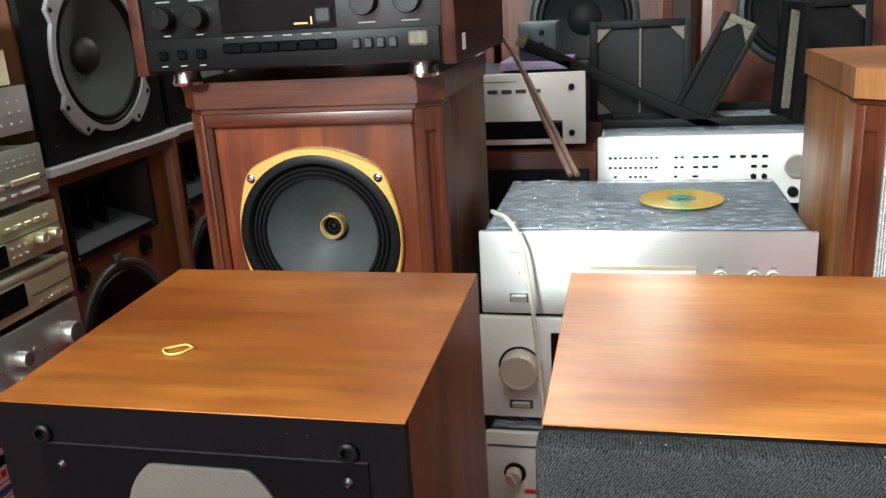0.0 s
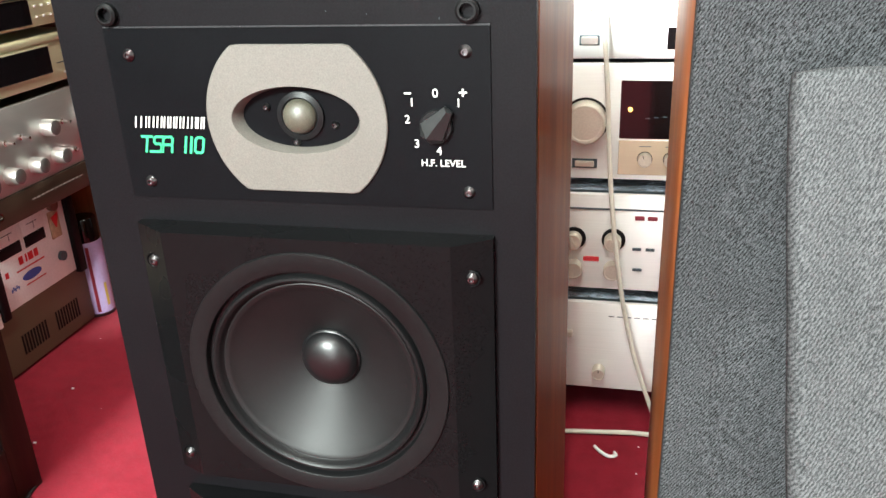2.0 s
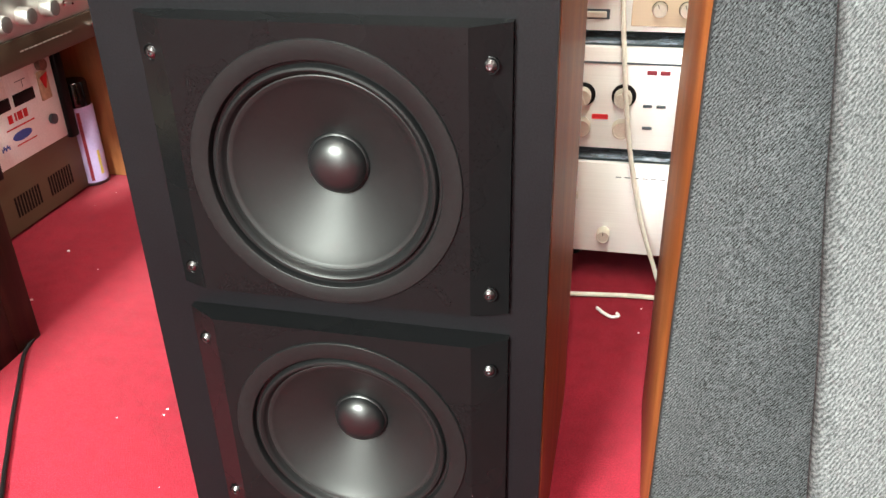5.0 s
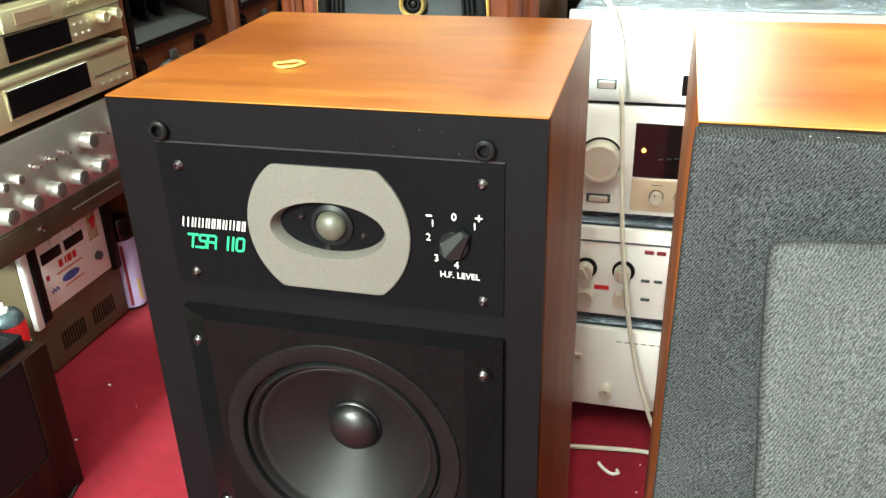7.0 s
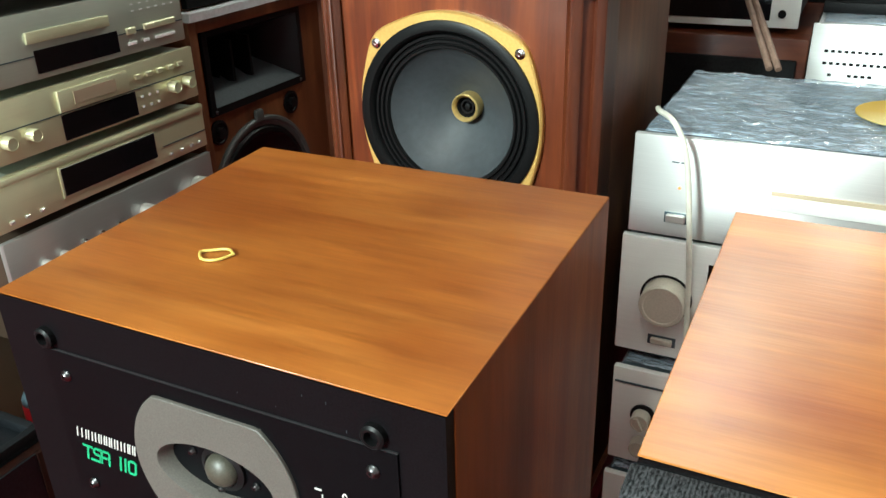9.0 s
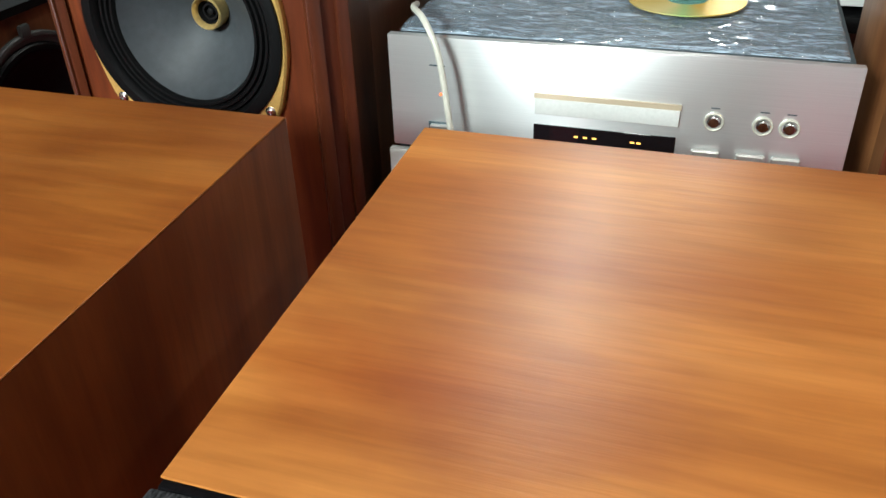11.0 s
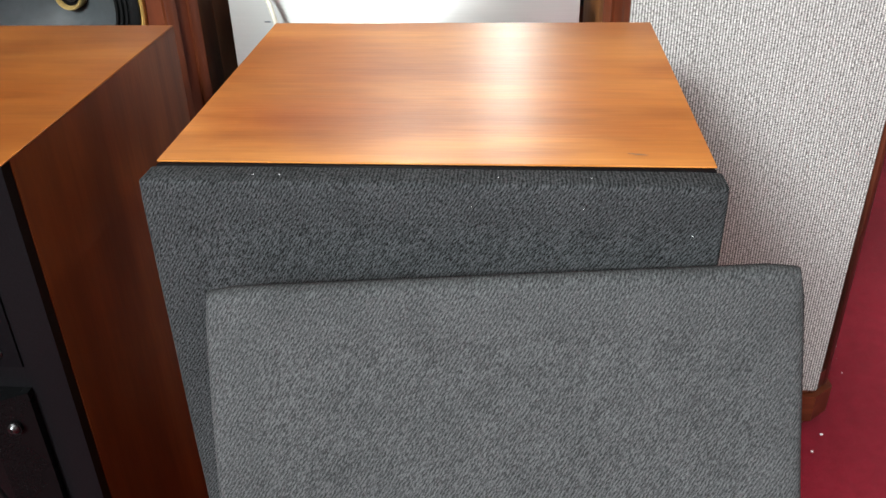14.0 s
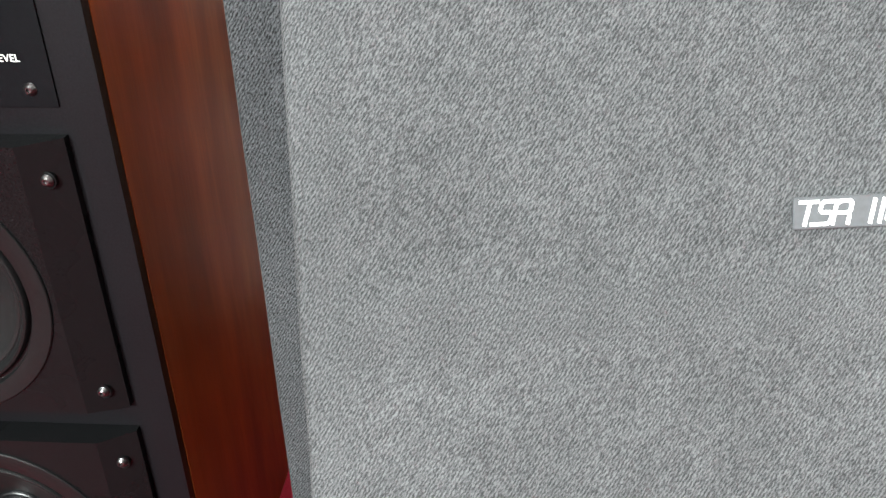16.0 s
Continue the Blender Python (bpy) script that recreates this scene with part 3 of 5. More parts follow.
def woofer_panel(t, pz, cz):
    """A raised moulded panel with sloping flanks that holds one bass driver."""
    c, hz, yf = 0.005, 0.1137, -0.0205
    zt, zb = pz + hz, pz - hz
    bm = bmesh.new()
    holed(bm, c - 0.105, c + 0.105, zb + 0.008, zt - 0.010, yf, yf + 0.006, c + 0.0012, cz, 0.0975)
    f = [bm.verts.new(p) for p in rect_ring(0.105, zb + 0.008, zt - 0.010, yf, c)]
    o = [bm.verts.new(p) for p in rect_ring(0.131, zb + 0.004, zt - 0.0088, -0.0062, c)]
    b = [bm.verts.new(p) for p in rect_ring(0.131, zb + 0.004, zt - 0.0084, -0.0002, c)]
    for i in range(4):
        j = (i + 1) % 4
        bm.faces.new((f[i], f[j], o[j], o[i]))
        bm.faces.new((o[i], o[j], b[j], b[i]))
    p = part("woofer_panel", bm, PANEL, t, "moulded black panel with sloping flanks", 20)
    for sx in (-0.1125, 0.1225):
        for dz in (0.0845, -0.0845):
            part("screw_well", turned([(0.0062, -0.0022), (0.0062, 0.0006), (0.0056, 0.0008), (0.0046, -0.0004)], sx, -0.0135, cz + dz, 20), PANEL, p)
            screw(p, sx, -0.0135, cz + dz, 0.0036)
    c += 0.0012
    bm = turned([(0.0996, -0.002), (0.0996, 0.0012), (0.0990, 0.0019), (0.0866, 0.0023), (0.0858, 0.0018), (0.0852, 0.0002), (0.0846, -0.0034), (0.0822, -0.0036)], c, yf, cz, 80)
    part("driver_rim", bm, RUBBER, p, "flat matt black driver rim")
    bm = turned([(0.0824, -0.0036), (0.0818, -0.0008), (0.0806, 0.0008), (0.0790, 0.0011), (0.0774, 0.0002), (0.0762, -0.0018), (0.0752, -0.0040), (0.0744, -0.0046)], c, yf, cz, 80)
    part("surround", bm, RUBBER, p, "rubber roll surround")
    prof = [(0.0746, -0.0046), (0.0738, -0.0042), (0.0712, -0.0050), (0.0703, -0.0058)] + [(0.0703 - 0.0485 * (k / 14), -0.0058 - 0.0285 * (k / 14) ** 0.88) for k in range(1, 15)]
    part("cone", turned(prof, c, yf, cz, 80), CONE, p, "dark satin plastic cone")
    prof = [(0.0240, -0.0352), (0.0238, -0.0318), (0.0229, -0.0306), (0.0222, -0.0302)] + [(0.0222 * math.cos(a), -0.0302 + 0.0125 * math.sin(a)) for a in (0.25, 0.5, 0.75, 1.0, 1.25, 1.45)] + [(0, -0.0177)]
    part("dust_cap", turned(prof, c, yf, cz, 48), CAP_GLOSS, p, "glossy black dust cap")


def control_knob(t, x, z):
    kn = part("level_knob", turned([(0.0108, 0), (0.0108, 0.003), (0.0100, 0.004), (0, 0.004)], x, -0.0016, z, 32), BLACK, t, "black rotary level knob")
    a = radians(-38)
    pts = [(-0.0045, -0.0095), (0.0045, -0.0095), (0.0088, -0.003), (0.0032, 0.0150), (-0.0032, 0.0150), (-0.0088, -0.003)]
    rot = [(x + px * math.cos(a) - pz * math.sin(a), z + px * math.sin(a) + pz * math.cos(a)) for px, pz in pts]
    bm = bmesh.new()
    turn = lambda px, pz: (x + px * math.cos(a) - pz * math.sin(a), z + px * math.sin(a) + pz * math.cos(a))
    base, rim = [[bm.verts.new((px, y, pz)) for px, pz in rot] for y in (-0.0045, -0.0085)]
    (ax, az), (bx, bz) = turn(0, -0.0070), turn(0, 0.0138)
    low, high = bm.verts.new((ax, -0.0135, az)), bm.verts.new((bx, -0.0115, bz))
    for i in range(6):
        bm.faces.new((base[i], base[(i + 1) % 6], rim[(i + 1) % 6], rim[i]))
    for face in ((rim[0], rim[1], low), (rim[1], rim[2], low), (rim[2], rim[3], high, low), (rim[3], rim[4], high), (rim[4], rim[5], low, high), (rim[5], rim[0], low)):
        bm.faces.new(face)
    part("pointer_grip", bm, GRIP, kn, "faceted pointer grip", 10)


def dial_marks(t, x, z):
    for s, dx, dz in (("1", -0.0155, 0.0155), ("0", 0.0, 0.0215), ("1", 0.0148, 0.0155), ("2", -0.0190, 0.0045), ("3", -0.0135, -0.0115), ("4", 0.0012, -0.0160)):
        writing("dial_number", s, 0.0078, x + dx, -0.0020, z + dz, IVORY, t)
    bars("minus_sign", [(x - 0.0180, z + 0.0215, 0.0045, 0.0011)], -0.0018, IVORY, t)
    bars("plus_sign", [(x + 0.0178, z + 0.0222, 0.0050, 0.0011), (x + 0.0178, z + 0.0222, 0.0011, 0.0050)], -0.0018, IVORY, t)
    writing("dial_caption", "H.F. LEVEL", 0.0066, x + 0.0035, -0.0020, z - 0.0242, IVORY, t)


def tweeter(t):
    """The inset plate with its grey escutcheon, dome, level control and printing."""
    c = 0.004
    bm = holed(bmesh.new(), c - 0.1315, c + 0.1315, 0.5375, 0.6555, -0.0016, -0.0001, 0.0045, 0.5955, 0.0460, 0.0240)
    pl = part("tweeter_plate", bm, PLATE, t, "satin black plate")
    bars("plate_edge_line", [(c, 0.6560, 0.263, 0.0007)], 0.0, RIM_DARK, pl, 0.0012)
    for sx, sz in ((-0.111, 0.6380), (0.120, 0.6400), (-0.111, 0.5490), (0.120, 0.5490)):
        screw(pl, sx, -0.0016, sz, 0.0034)
    cx, cz, n = 0.0045, 0.5955, 72
    outer, inner, wall_in = [], [], []
    for k in range(n):
        a = 2 * math.pi * k / n
        x, z = 0.0635 * math.cos(a), 0.0635 * math.sin(a)
        z = max(-0.0495, min(0.0495, z))
        outer.append((cx + x, cz + z))
        inner.append((cx + 0.0445 * math.cos(a), cz + 0.0222 * math.sin(a)))
    bm = bmesh.new()
    ring = lambda pts, y, s=1.0: [Vector((cx + (x - cx) * s, y, cz + (z - cz) * s)) for x, z in pts]
    loops(bm, [ring(outer, -0.0016), ring(outer, -0.0036), ring(outer, -0.0042, 0.99), ring(inner, -0.0042, 1.02), ring(inner, -0.0030), ring(inner, 0.0065, 0.93)])
    es = part("escutcheon", bm, ESCUTCHEON, t, "speckled grey escutcheon with an oval mouth")
    bm = bmesh.new()
    prism(bm, [(cx + (x - cx) * 0.935, cz + (z - cz) * 0.935) for x, z in inner], 0.0063, 0.0075)
    part("tweeter_face", bm, PLATE, es)
    bm = turned([(0.0165, 0), (0.0165, 0.002), (0.0130, 0.0035), (0.0118, 0.0022)], cx + 0.0005, 0.0062, cz + 0.001, 36)
    part("dome_ring", bm, BLACK, es)
    prof = [(0.0118 * math.cos(a), 0.0022 + 0.0085 * math.sin(a)) for a in (0, 0.3, 0.6, 0.9, 1.2, 1.45)] + [(0, 0.0107)]
    part("dome", turned(prof, cx + 0.0005, 0.0062, cz + 0.001, 36), DOME, es, "beige silk dome")
    for sx, sz in ((-0.0235, 0.0065), (0.0245, -0.0050), (-0.004, -0.0168)):
        screw(es, cx + sx, 0.0060, cz + sz, 0.0022, DULLSTEEL)
    control_knob(t, 0.1000, 0.5930)
    dial_marks(t, 0.1000, 0.5925)
    # maker's mark in ivory, model mark in green, as plain strokes
    x = -0.1165
    for w in (0.0062, 0.0036, 0.0044, 0.0032, 0.0028, 0.0028, 0.0036, 0.0044, 0.0024, 0.0028):
        w *= 1.20
        bars("maker_mark", [(x + w * 0.22, 0.5922, 0.0009, 0.0080), (x + w * 0.78, 0.5922, 0.0009, 0.0080)], -0.0016, IVORY, pl, lean=0.22)
        x += w + 0.0012
    stencil_mark(-0.1140, -0.0655, 0.5765, 0.0122, -0.0018, GREEN, pl)


def bare_speaker():
    t = thing("loudspeaker", pose(-0.309, 0.500, 0.0), "tall teak loudspeaker with black front and bare twin woofers", "loudspeaker", "pair of teak loudspeakers")
    cabinet(t, True)
    tweeter(t)
    woofer_panel(t, 0.4137, 0.408)
    woofer_panel(t, 0.1755, 0.1705)
    for sx in (-0.122, 0.122):
        for sz in (0.6645, 0.032):
            part("grille_socket", turned([(0.0075, -0.001), (0.0075, 0.004), (0.0058, 0.0052), (0.0045, 0.0052), (0.0042, -0.004), (0, -0.004)], sx, 0.0, sz, 24), RUBBER, t, "black rubber grille socket")
    random.seed(5)
    for _ in range(7):
        x, z, h = 0.03 + random.uniform(0, 0.10), 0.676 - abs(random.gauss(0, 0.009)), random.uniform(0.0005, 0.0016)
        bars("scuff_mark", [(x, z, 0.0003, h)], 0.0, CHASSIS, t, 0.0002)
    return t


def grille_frame(name, parent, w, h, d, material, bevel=0.006, bar=0.50):
    """A cloth-wrapped frame: the cloth sags a hair between the border and a cross bar, its edges are rounded and a little uneven."""
    bm = bmesh.new()
    nx, nz = 36, 72
    ease = lambda q: (lambda k: k * k * (3 - 2 * k))(max(0.0, min(1.0, q)))
    x0, x1, z0, z1 = -w / 2 + bevel, w / 2 - bevel, bevel, h - bevel
    g = []
    for j in range(nz + 1):
        row = []
        for i in range(nx + 1):
            x, z = x0 + (x1 - x0) * i / nx, z0 + (z1 - z0) * j / nz
            e = min(x - x0, x1 - x, z - z0, z1 - z)
            sag = 0.0016 * ease((e - 0.020) / 0.010) * ease((abs(z - bar) - 0.016) / 0.010)
            row.append(bm.verts.new((x, sag + 0.0003 * noise.noise(Vector((x * 30, z * 18, w * 9))), z)))
        g.append(row)
    for j in range(nz):
        for i in range(nx):
            bm.faces.new((g[j][i], g[j][i + 1], g[j + 1][i + 1], g[j + 1][i]))
    rim = [(g[0][i], 0, -1) for i in range(nx)] + [(g[j][nx], 1, 0) for j in range(nz)] + [(g[nz][i], 0, 1) for i in range(nx, 0, -1)] + [(g[j][0], -1, 0) for j in range(nz, 0, -1)]
    corner = {id(g[0][0]): (-1, -1), id(g[0][nx]): (1, -1), id(g[nz][nx]): (1, 1), id(g[nz][0]): (-1, 1)}
    last = [v for v, _, _ in rim]
    for out, y in ((0.38, 0.07), (0.71, 0.29), (0.92, 0.62), (1.0, 1.0), (1.0, None), (0.9, None)):
        ring = []
        for v, ox, oz in rim:
            if id(v) in corner:
                ox, oz = (0.78 * q for q in corner[id(v)])
            wob = 1 + 0.16 * noise.noise(Vector((v.co.x * 11, 3.0, v.co.z * 11)))
            ring.append(bm.verts.new((v.co.x + ox * out * bevel * wob, y * bevel if y is not None else d - (0.0 if out < 1 else 0.001), v.co.z + oz * out * bevel)))
        n = len(ring)
        for k in range(n):
            bm.faces.new((last[k], last[(k + 1) % n], ring[(k + 1) % n], ring[k]))
        last = ring
    bm.faces.new(last)
    return part(name, bm, material, parent, "charcoal twilled cloth over a frame", 60)


def covered_speaker():
    t = thing("loudspeaker", pose(0.1110, 0.5065, 0.0), "tall teak loudspeaker with its charcoal cloth grille on", "loudspeaker", "pair of teak loudspeakers")
    cabinet(t)
    g = grille_frame("grille", t, 0.333, 0.681, 0.0220, GRILLE_CLOTH, 0.0032)
    g.location = (0, -0.0223, 0.006)
    # a short dark scratch in the veneer
    m = pose(0.121, 0.018, SH - 0.0027, 1.7, 0, -14)
    bm = prism(bmesh.new(), [(-0.0055, -0.0003), (0.001, -0.0006), (0.006, 0.0), (0.001, 0.0004)], -0.0003, 0.0)
    sc = part("scratch", bm, TWIG, t, "short dark scratch")
    sc.matrix_basis = m @ Matrix.Rotation(radians(-90), 4, "X")
    # lint caught on the cloth
    random.seed(21)
    for k in range(9):
        x, s = random.uniform(-0.15, 0.15), random.uniform(0.00014, 0.0003)
        z, y = (0.6873, -0.012) if k < 4 else (0.675 - abs(random.gauss(0, 0.06)), -0.0225)
        part("lint", box(x - s, x + s, y - s, y + s, z - s * 0.6, z + s * 0.6), WHITE, t, "speck of white lint")
    return t


def loose_grille():
    m = pose(0.1915, 0.1935, 0.0050, 0, 0, 4.2) @ pose(0, 0, 0, -22, 0, 0) @ pose(0, 0, 0, 0, -1.5, 0)
    t = thing("loose_grille", m, "loose charcoal cloth grille leaning on the covered loudspeaker", "speaker grille")
    grille_frame("cloth_frame", t, 0.331, 0.693, 0.015, GRILLE_LOOSE, 0.009)
    b = part("badge", box(0.083, 0.140, -0.0022, -0.0002, 0.541, 0.5575, 0.0006, 1), BADGE, t, "small grey badge with white lettering")
    b.location = (0.005, 0, -0.0015)
    stencil_mark(0.0845, 0.1375, 0.5492, 0.0128, -0.0023, WHITE, b)
    return t


left_speaker = bare_speaker()
right_speaker = covered_speaker()
loose = loose_grille()


def rubber_band():
    pts = spline([(0.020, 0.004, 0.0), (0.008, 0.011, 0.0006), (-0.012, 0.007, 0), (-0.021, 0.002, 0.0004), (-0.010, -0.010, 0), (0.008, -0.009, 0.0005), (0.020, 0.004, 0.0)], 6)[:-1]
    bm = tube(bmesh.new(), [Vector((p.x * 0.60, p.y * 0.78, p.z * 0.6 + 0.0012)) for p in pts], 0.0010, 8, True)
    ob = part("rubber_band", bm, YELLOW)
    ob.matrix_basis = pose(-0.367, 0.594, SH - 0.0006, 1.7, 0, 12)
    tagged(ob, "yellow rubber band lying on the teak top", "rubber band")


rubber_band()


# ---- hi-fi separates ----
def separate(name, m, label, category, w, h, d, face, body, group="", foot=0.012, lip=0.004):
    """A hi-fi unit facing -y: origin at the middle of its front's foot."""
    t = thing(name, m, label, category, group)
    part("case", box(-w / 2 + 0.006, w / 2 - 0.006, 0.0105, d, foot + 0.002, h - 0.003, 0.002), body, t)
    part("front_panel", box(-w / 2, w / 2, 0.0, 0.010, foot, h, 0.0016), face, t)
    for sx in (-0.42, 0.42):
        for y in (0.09, d - 0.05):
            bm = lathe(bmesh.new(), [(0, 0), (0.013, 0), (0.015, foot + 0.002), (0, foot + 0.002)], 16, Matrix.Translation((sx * w, y, 0)))
            part("foot", bm, BLACK, t)
    return t


def knob(t, x, z, r, depth, material=None, tick=None, y=0.0, ring=None, cap=None):
    if ring:
        part("black_knob_surround", turned([(r * 1.13, 0.0001), (r * 1.13, 0.0008), (r * 1.02, 0.0008)], x, y, z, 32), ring, t)
    k = part("knob", turned([(r, 0), (r, depth * 0.9), (r * 0.93, depth), (r * 0.8, depth), (r * 0.78, depth * 0.96), (0, depth * 0.96)], x, y, z, 32), material or KNOB_ALU, t)
    if cap:
        part("knob_cap", turned([(r * 0.88, depth * 0.9), (r * 0.88, depth * 1.03), (r * 0.82, depth * 1.05), (0, depth * 1.05)], x, y, z, 28), cap, k, "dark knob face")
    if tick is not None:
        a = radians(tick)
        pts = [(-0.05, 0.35), (0.05, 0.35), (0.05, 0.9), (-0.05, 0.9)]
        rot = [(x + r * (px * math.cos(a) - pz * math.sin(a)), z + r * (px * math.sin(a) + pz * math.cos(a))) for px, pz in pts]
        part("pointer", prism(bmesh.new(), rot, y - depth - 0.0006, y - depth * 0.95), BLACK, k)
    return k


def button(t, x, z, w, h, material, depth=0.004, y=0.0, name="button"):
    return part(name, box(x - w / 2, x + w / 2, y - depth, y - 0.0003, z - h / 2, z + h / 2, min(w, h) * 0.14, 1), material, t)


def window(t, x0, x1, z0, z1, material=None, name="display_window"):
    return part(name, box(x0, x1, -0.0016, -0.0003, z0, z1, 0.0005, 1), material or SMOKE, t)


def lever(t, x, z, y=0.0):
    k = part("toggle_switch", turned([(0.0045, 0), (0.0045, 0.003), (0.002, 0.004), (0.0016, 0.016), (0.0024, 0.019), (0, 0.0195)], x, y, z, 14), CHROME, t)
    return k


def film_sheet(x0, x1, y0, y1, z, label, seed, drop=0.0):
    """Stretch film laid over a unit: a creased sheet that hangs a little over the edges."""
    random.seed(seed)
    bm = bmesh.new()
    nx, ny = 90, 64
    g = []
    for j in range(ny + 1):
        row = []
        for i in range(nx + 1):
            x, y = x0 + (x1 - x0) * i / nx, y0 + (y1 - y0) * j / ny
            e = min(i, nx - i, j, ny - j)
            h = 0.0016 + 0.0036 * abs(noise.noise(Vector((x * 14, y * 26, seed)))) + 0.0026 * abs(noise.noise(Vector((x * 38 + y * 20, y * 70, seed + 3)))) + 0.0014 * abs(noise.noise(Vector((x * 90, y * 140, seed + 7))))
            k = min(i, nx - i)
            row.append(bm.verts.new((x, y, z + (h - 0.016 * (1 - k / 2) if k < 2 else h if e else 0.0006))))
        g.append(row)
    for j in range(ny):
        for i in range(nx):
            bm.faces.new((g[j][i], g[j][i + 1], g[j + 1][i + 1], g[j + 1][i]))
    ob = part("plastic_film", bm, FILM, smooth=80)
    return tagged(ob, label, "plastic film")


# the stack between the loudspeakers, bottom to top
CX = 0.016


def power_amp():
    t = separate("power_amplifier", pose(CX, 1.070, 0.0), "silver power amplifier with one small knob at the stack's foot", "amplifier", 0.436, 0.190, 0.30, SILVER, CHASSIS, foot=0.050)
    knob(t, -0.135, 0.082, 0.0095, 0.018, KNOB_WARM, 0)
    button(t, -0.182, 0.140, 0.016, 0.010, KNOB_WARM, 0.008)
    bars("panel_print", [(-0.120 + 0.012 * i, 0.170, 0.008, 0.0012) for i in range(7)], 0.0, CHASSIS, t)


def control_amp():
    t = separate("control_amplifier", pose(CX, 1.085, 0.192), "silver amplifier with paired knobs and a red sticker", "amplifier", 0.436, 0.156, 0.30, SILVER, CHASSIS, foot=0.014)
    for x in (-0.176, -0.122, 0.075, 0.140):
        k = part("black_knob_surround", turned([(0.0162, 0.0002), (0.0162, 0.0030), (0.0150, 0.0036), (0, 0.0036)], x, 0, 0.091, 32), BLACK, t)
        knob(k, x - 0.001, 0.0905, 0.0118, 0.016, KNOB_WARM, None, y=-0.0034)
        part("grip", prism(bmesh.new(), [(x - 0.001, 0.081), (x + 0.005, 0.083), (x - 0.003, 0.1000), (x - 0.008, 0.0980)], -0.024, -0.0195), KNOB_WARM, k)
        knob(t, x, 0.046, 0.0125, 0.016, KNOB_WARM)
    button(t, -0.152, 0.060, 0.022, 0.007, RED, 0.0006, name="red_sticker")
    for x in (-0.088, -0.071):
        button(t, x, 0.124, 0.013, 0.006, MAROON, 0.003)
    for x in (-0.090, -0.072, -0.03, -0.012):
        button(t, x, 0.078, 0.012, 0.004, CHASSIS, 0.003)
    button(t, -0.088, 0.047, 0.013, 0.004, CHASSIS, 0.003)
    part("top_rail", box(-0.215, 0.215, -0.0014, -0.0002, 0.134, 0.1365), CHASSIS, t)


def big_knob_amp():
    t = separate("integrated_amplifier", pose(CX, 1.105, 0.350), "silver integrated amplifier with a large volume knob and dark meter window", "amplifier", 0.448, 0.172, 0.31, SILVER, CHASSIS, foot=0.014)
    # The black ring stands for the crescent of shadow beside the knob.
    knob(t, -0.166, 0.096, 0.0275, 0.026, KNOB_WARM, None, ring=BLACK)
    button(t, -0.166, 0.036, 0.026, 0.008, KNOB_WARM, 0.006)
    part("button_frame", box(-0.183, -0.149, -0.0012, -0.0002, 0.0295, 0.0425), CHASSIS, t)
    window(t, -0.121, 0.060, 0.072, 0.150)
    part("lamp", turned([(0.003, 0), (0.003, 0.002), (0, 0.003)], -0.108, -0.0016, 0.112, 12), AMBER, t)
    bars("meter_marks", [(-0.085 + 0.011 * i, 0.100 + 0.0012 * i, 0.006, 0.0012) for i in range(8)], -0.0017, CHASSIS, t)
    part("sub_panel", box(-0.121, 0.060, -0.0030, -0.0004, 0.022, 0.0695, 0.0006, 1), BRONZE, t, "bronze strip with small knobs")
    for x in (-0.086, -0.052, -0.018, 0.016):
        knob(t, x, 0.045, 0.009, 0.012, KNOB_WARM, 20, y=-0.003, ring=BLACK)
        bars("panel_print", [(x, 0.062, 0.016, 0.001)], -0.003, CHASSIS, t)
    for x in (0.09, 0.13, 0.17):
        knob(t, x, 0.09, 0.012, 0.014, KNOB_WARM)


def disc_player():
    t = separate("disc_player", pose(CX + 0.002, 1.105, 0.522), "brushed silver disc player with a slim tray and round buttons", "disc player", 0.440, 0.126, 0.31, SILVER_SATIN, CHASSIS, foot=0.006)
    part("tray", box(-0.067, 0.071, -0.004, -0.0003, 0.057, 0.0735, 0.001), IVORY, t, "polished tray lip")
    part("tray_shadow", box(-0.068, 0.072, -0.0028, -0.0002, 0.0735, 0.0785), BRONZE, t)
    window(t, -0.068, 0.070, 0.018, 0.0455)
    for x in (-0.025, -0.016, -0.007, 0.030, 0.036):
        bars("display_segment", [(x, 0.036, 0.004, 0.0016)], -0.0018, AMBER, t)
    for x in (0.102, 0.145, 0.168):
        part("button_ring", turned([(0.0092, 0.0001), (0.0092, 0.0022), (0.0082, 0.0032), (0.0070, 0.0022), (0.0066, 0.0006)], x, 0, 0.065, 28), KNOB_WARM, t)
        part("button", turned([(0.0058, 0.0004), (0.0058, 0.0036), (0.0046, 0.0046), (0, 0.0050)], x, 0, 0.065, 24), CHROME, t)
        bars("panel_print", [(x, 0.078, 0.008, 0.001)], 0.0, CHASSIS, t)
    for x in (0.098, 0.139, 0.170):
        button(t, x, 0.031, 0.026, 0.011, KNOB_ALU, 0.006)
    button(t, -0.166, 0.030, 0.022, 0.010, KNOB_ALU, 0.006, name="power_button")
    part("power_button_frame", box(-0.179, -0.153, -0.0012, -0.0002, 0.0235, 0.0365), CHASSIS, t)
    bars("panel_print", [(-0.172, 0.097, 0.008, 0.0014), (-0.163, 0.097, 0.006, 0.0014)], 0.0, CHASSIS, t)
    part("lamp", turned([(0.0016, 0), (0.0016, 0.0012), (0, 0.0016)], -0.165, 0, 0.067, 10), Mat("red_lamp", (0.8, 0.1, 0.02), 0.4).set(Emission_Color=(1, 0.2, 0.05, 1), Emission_Strength=2.0).m, t)


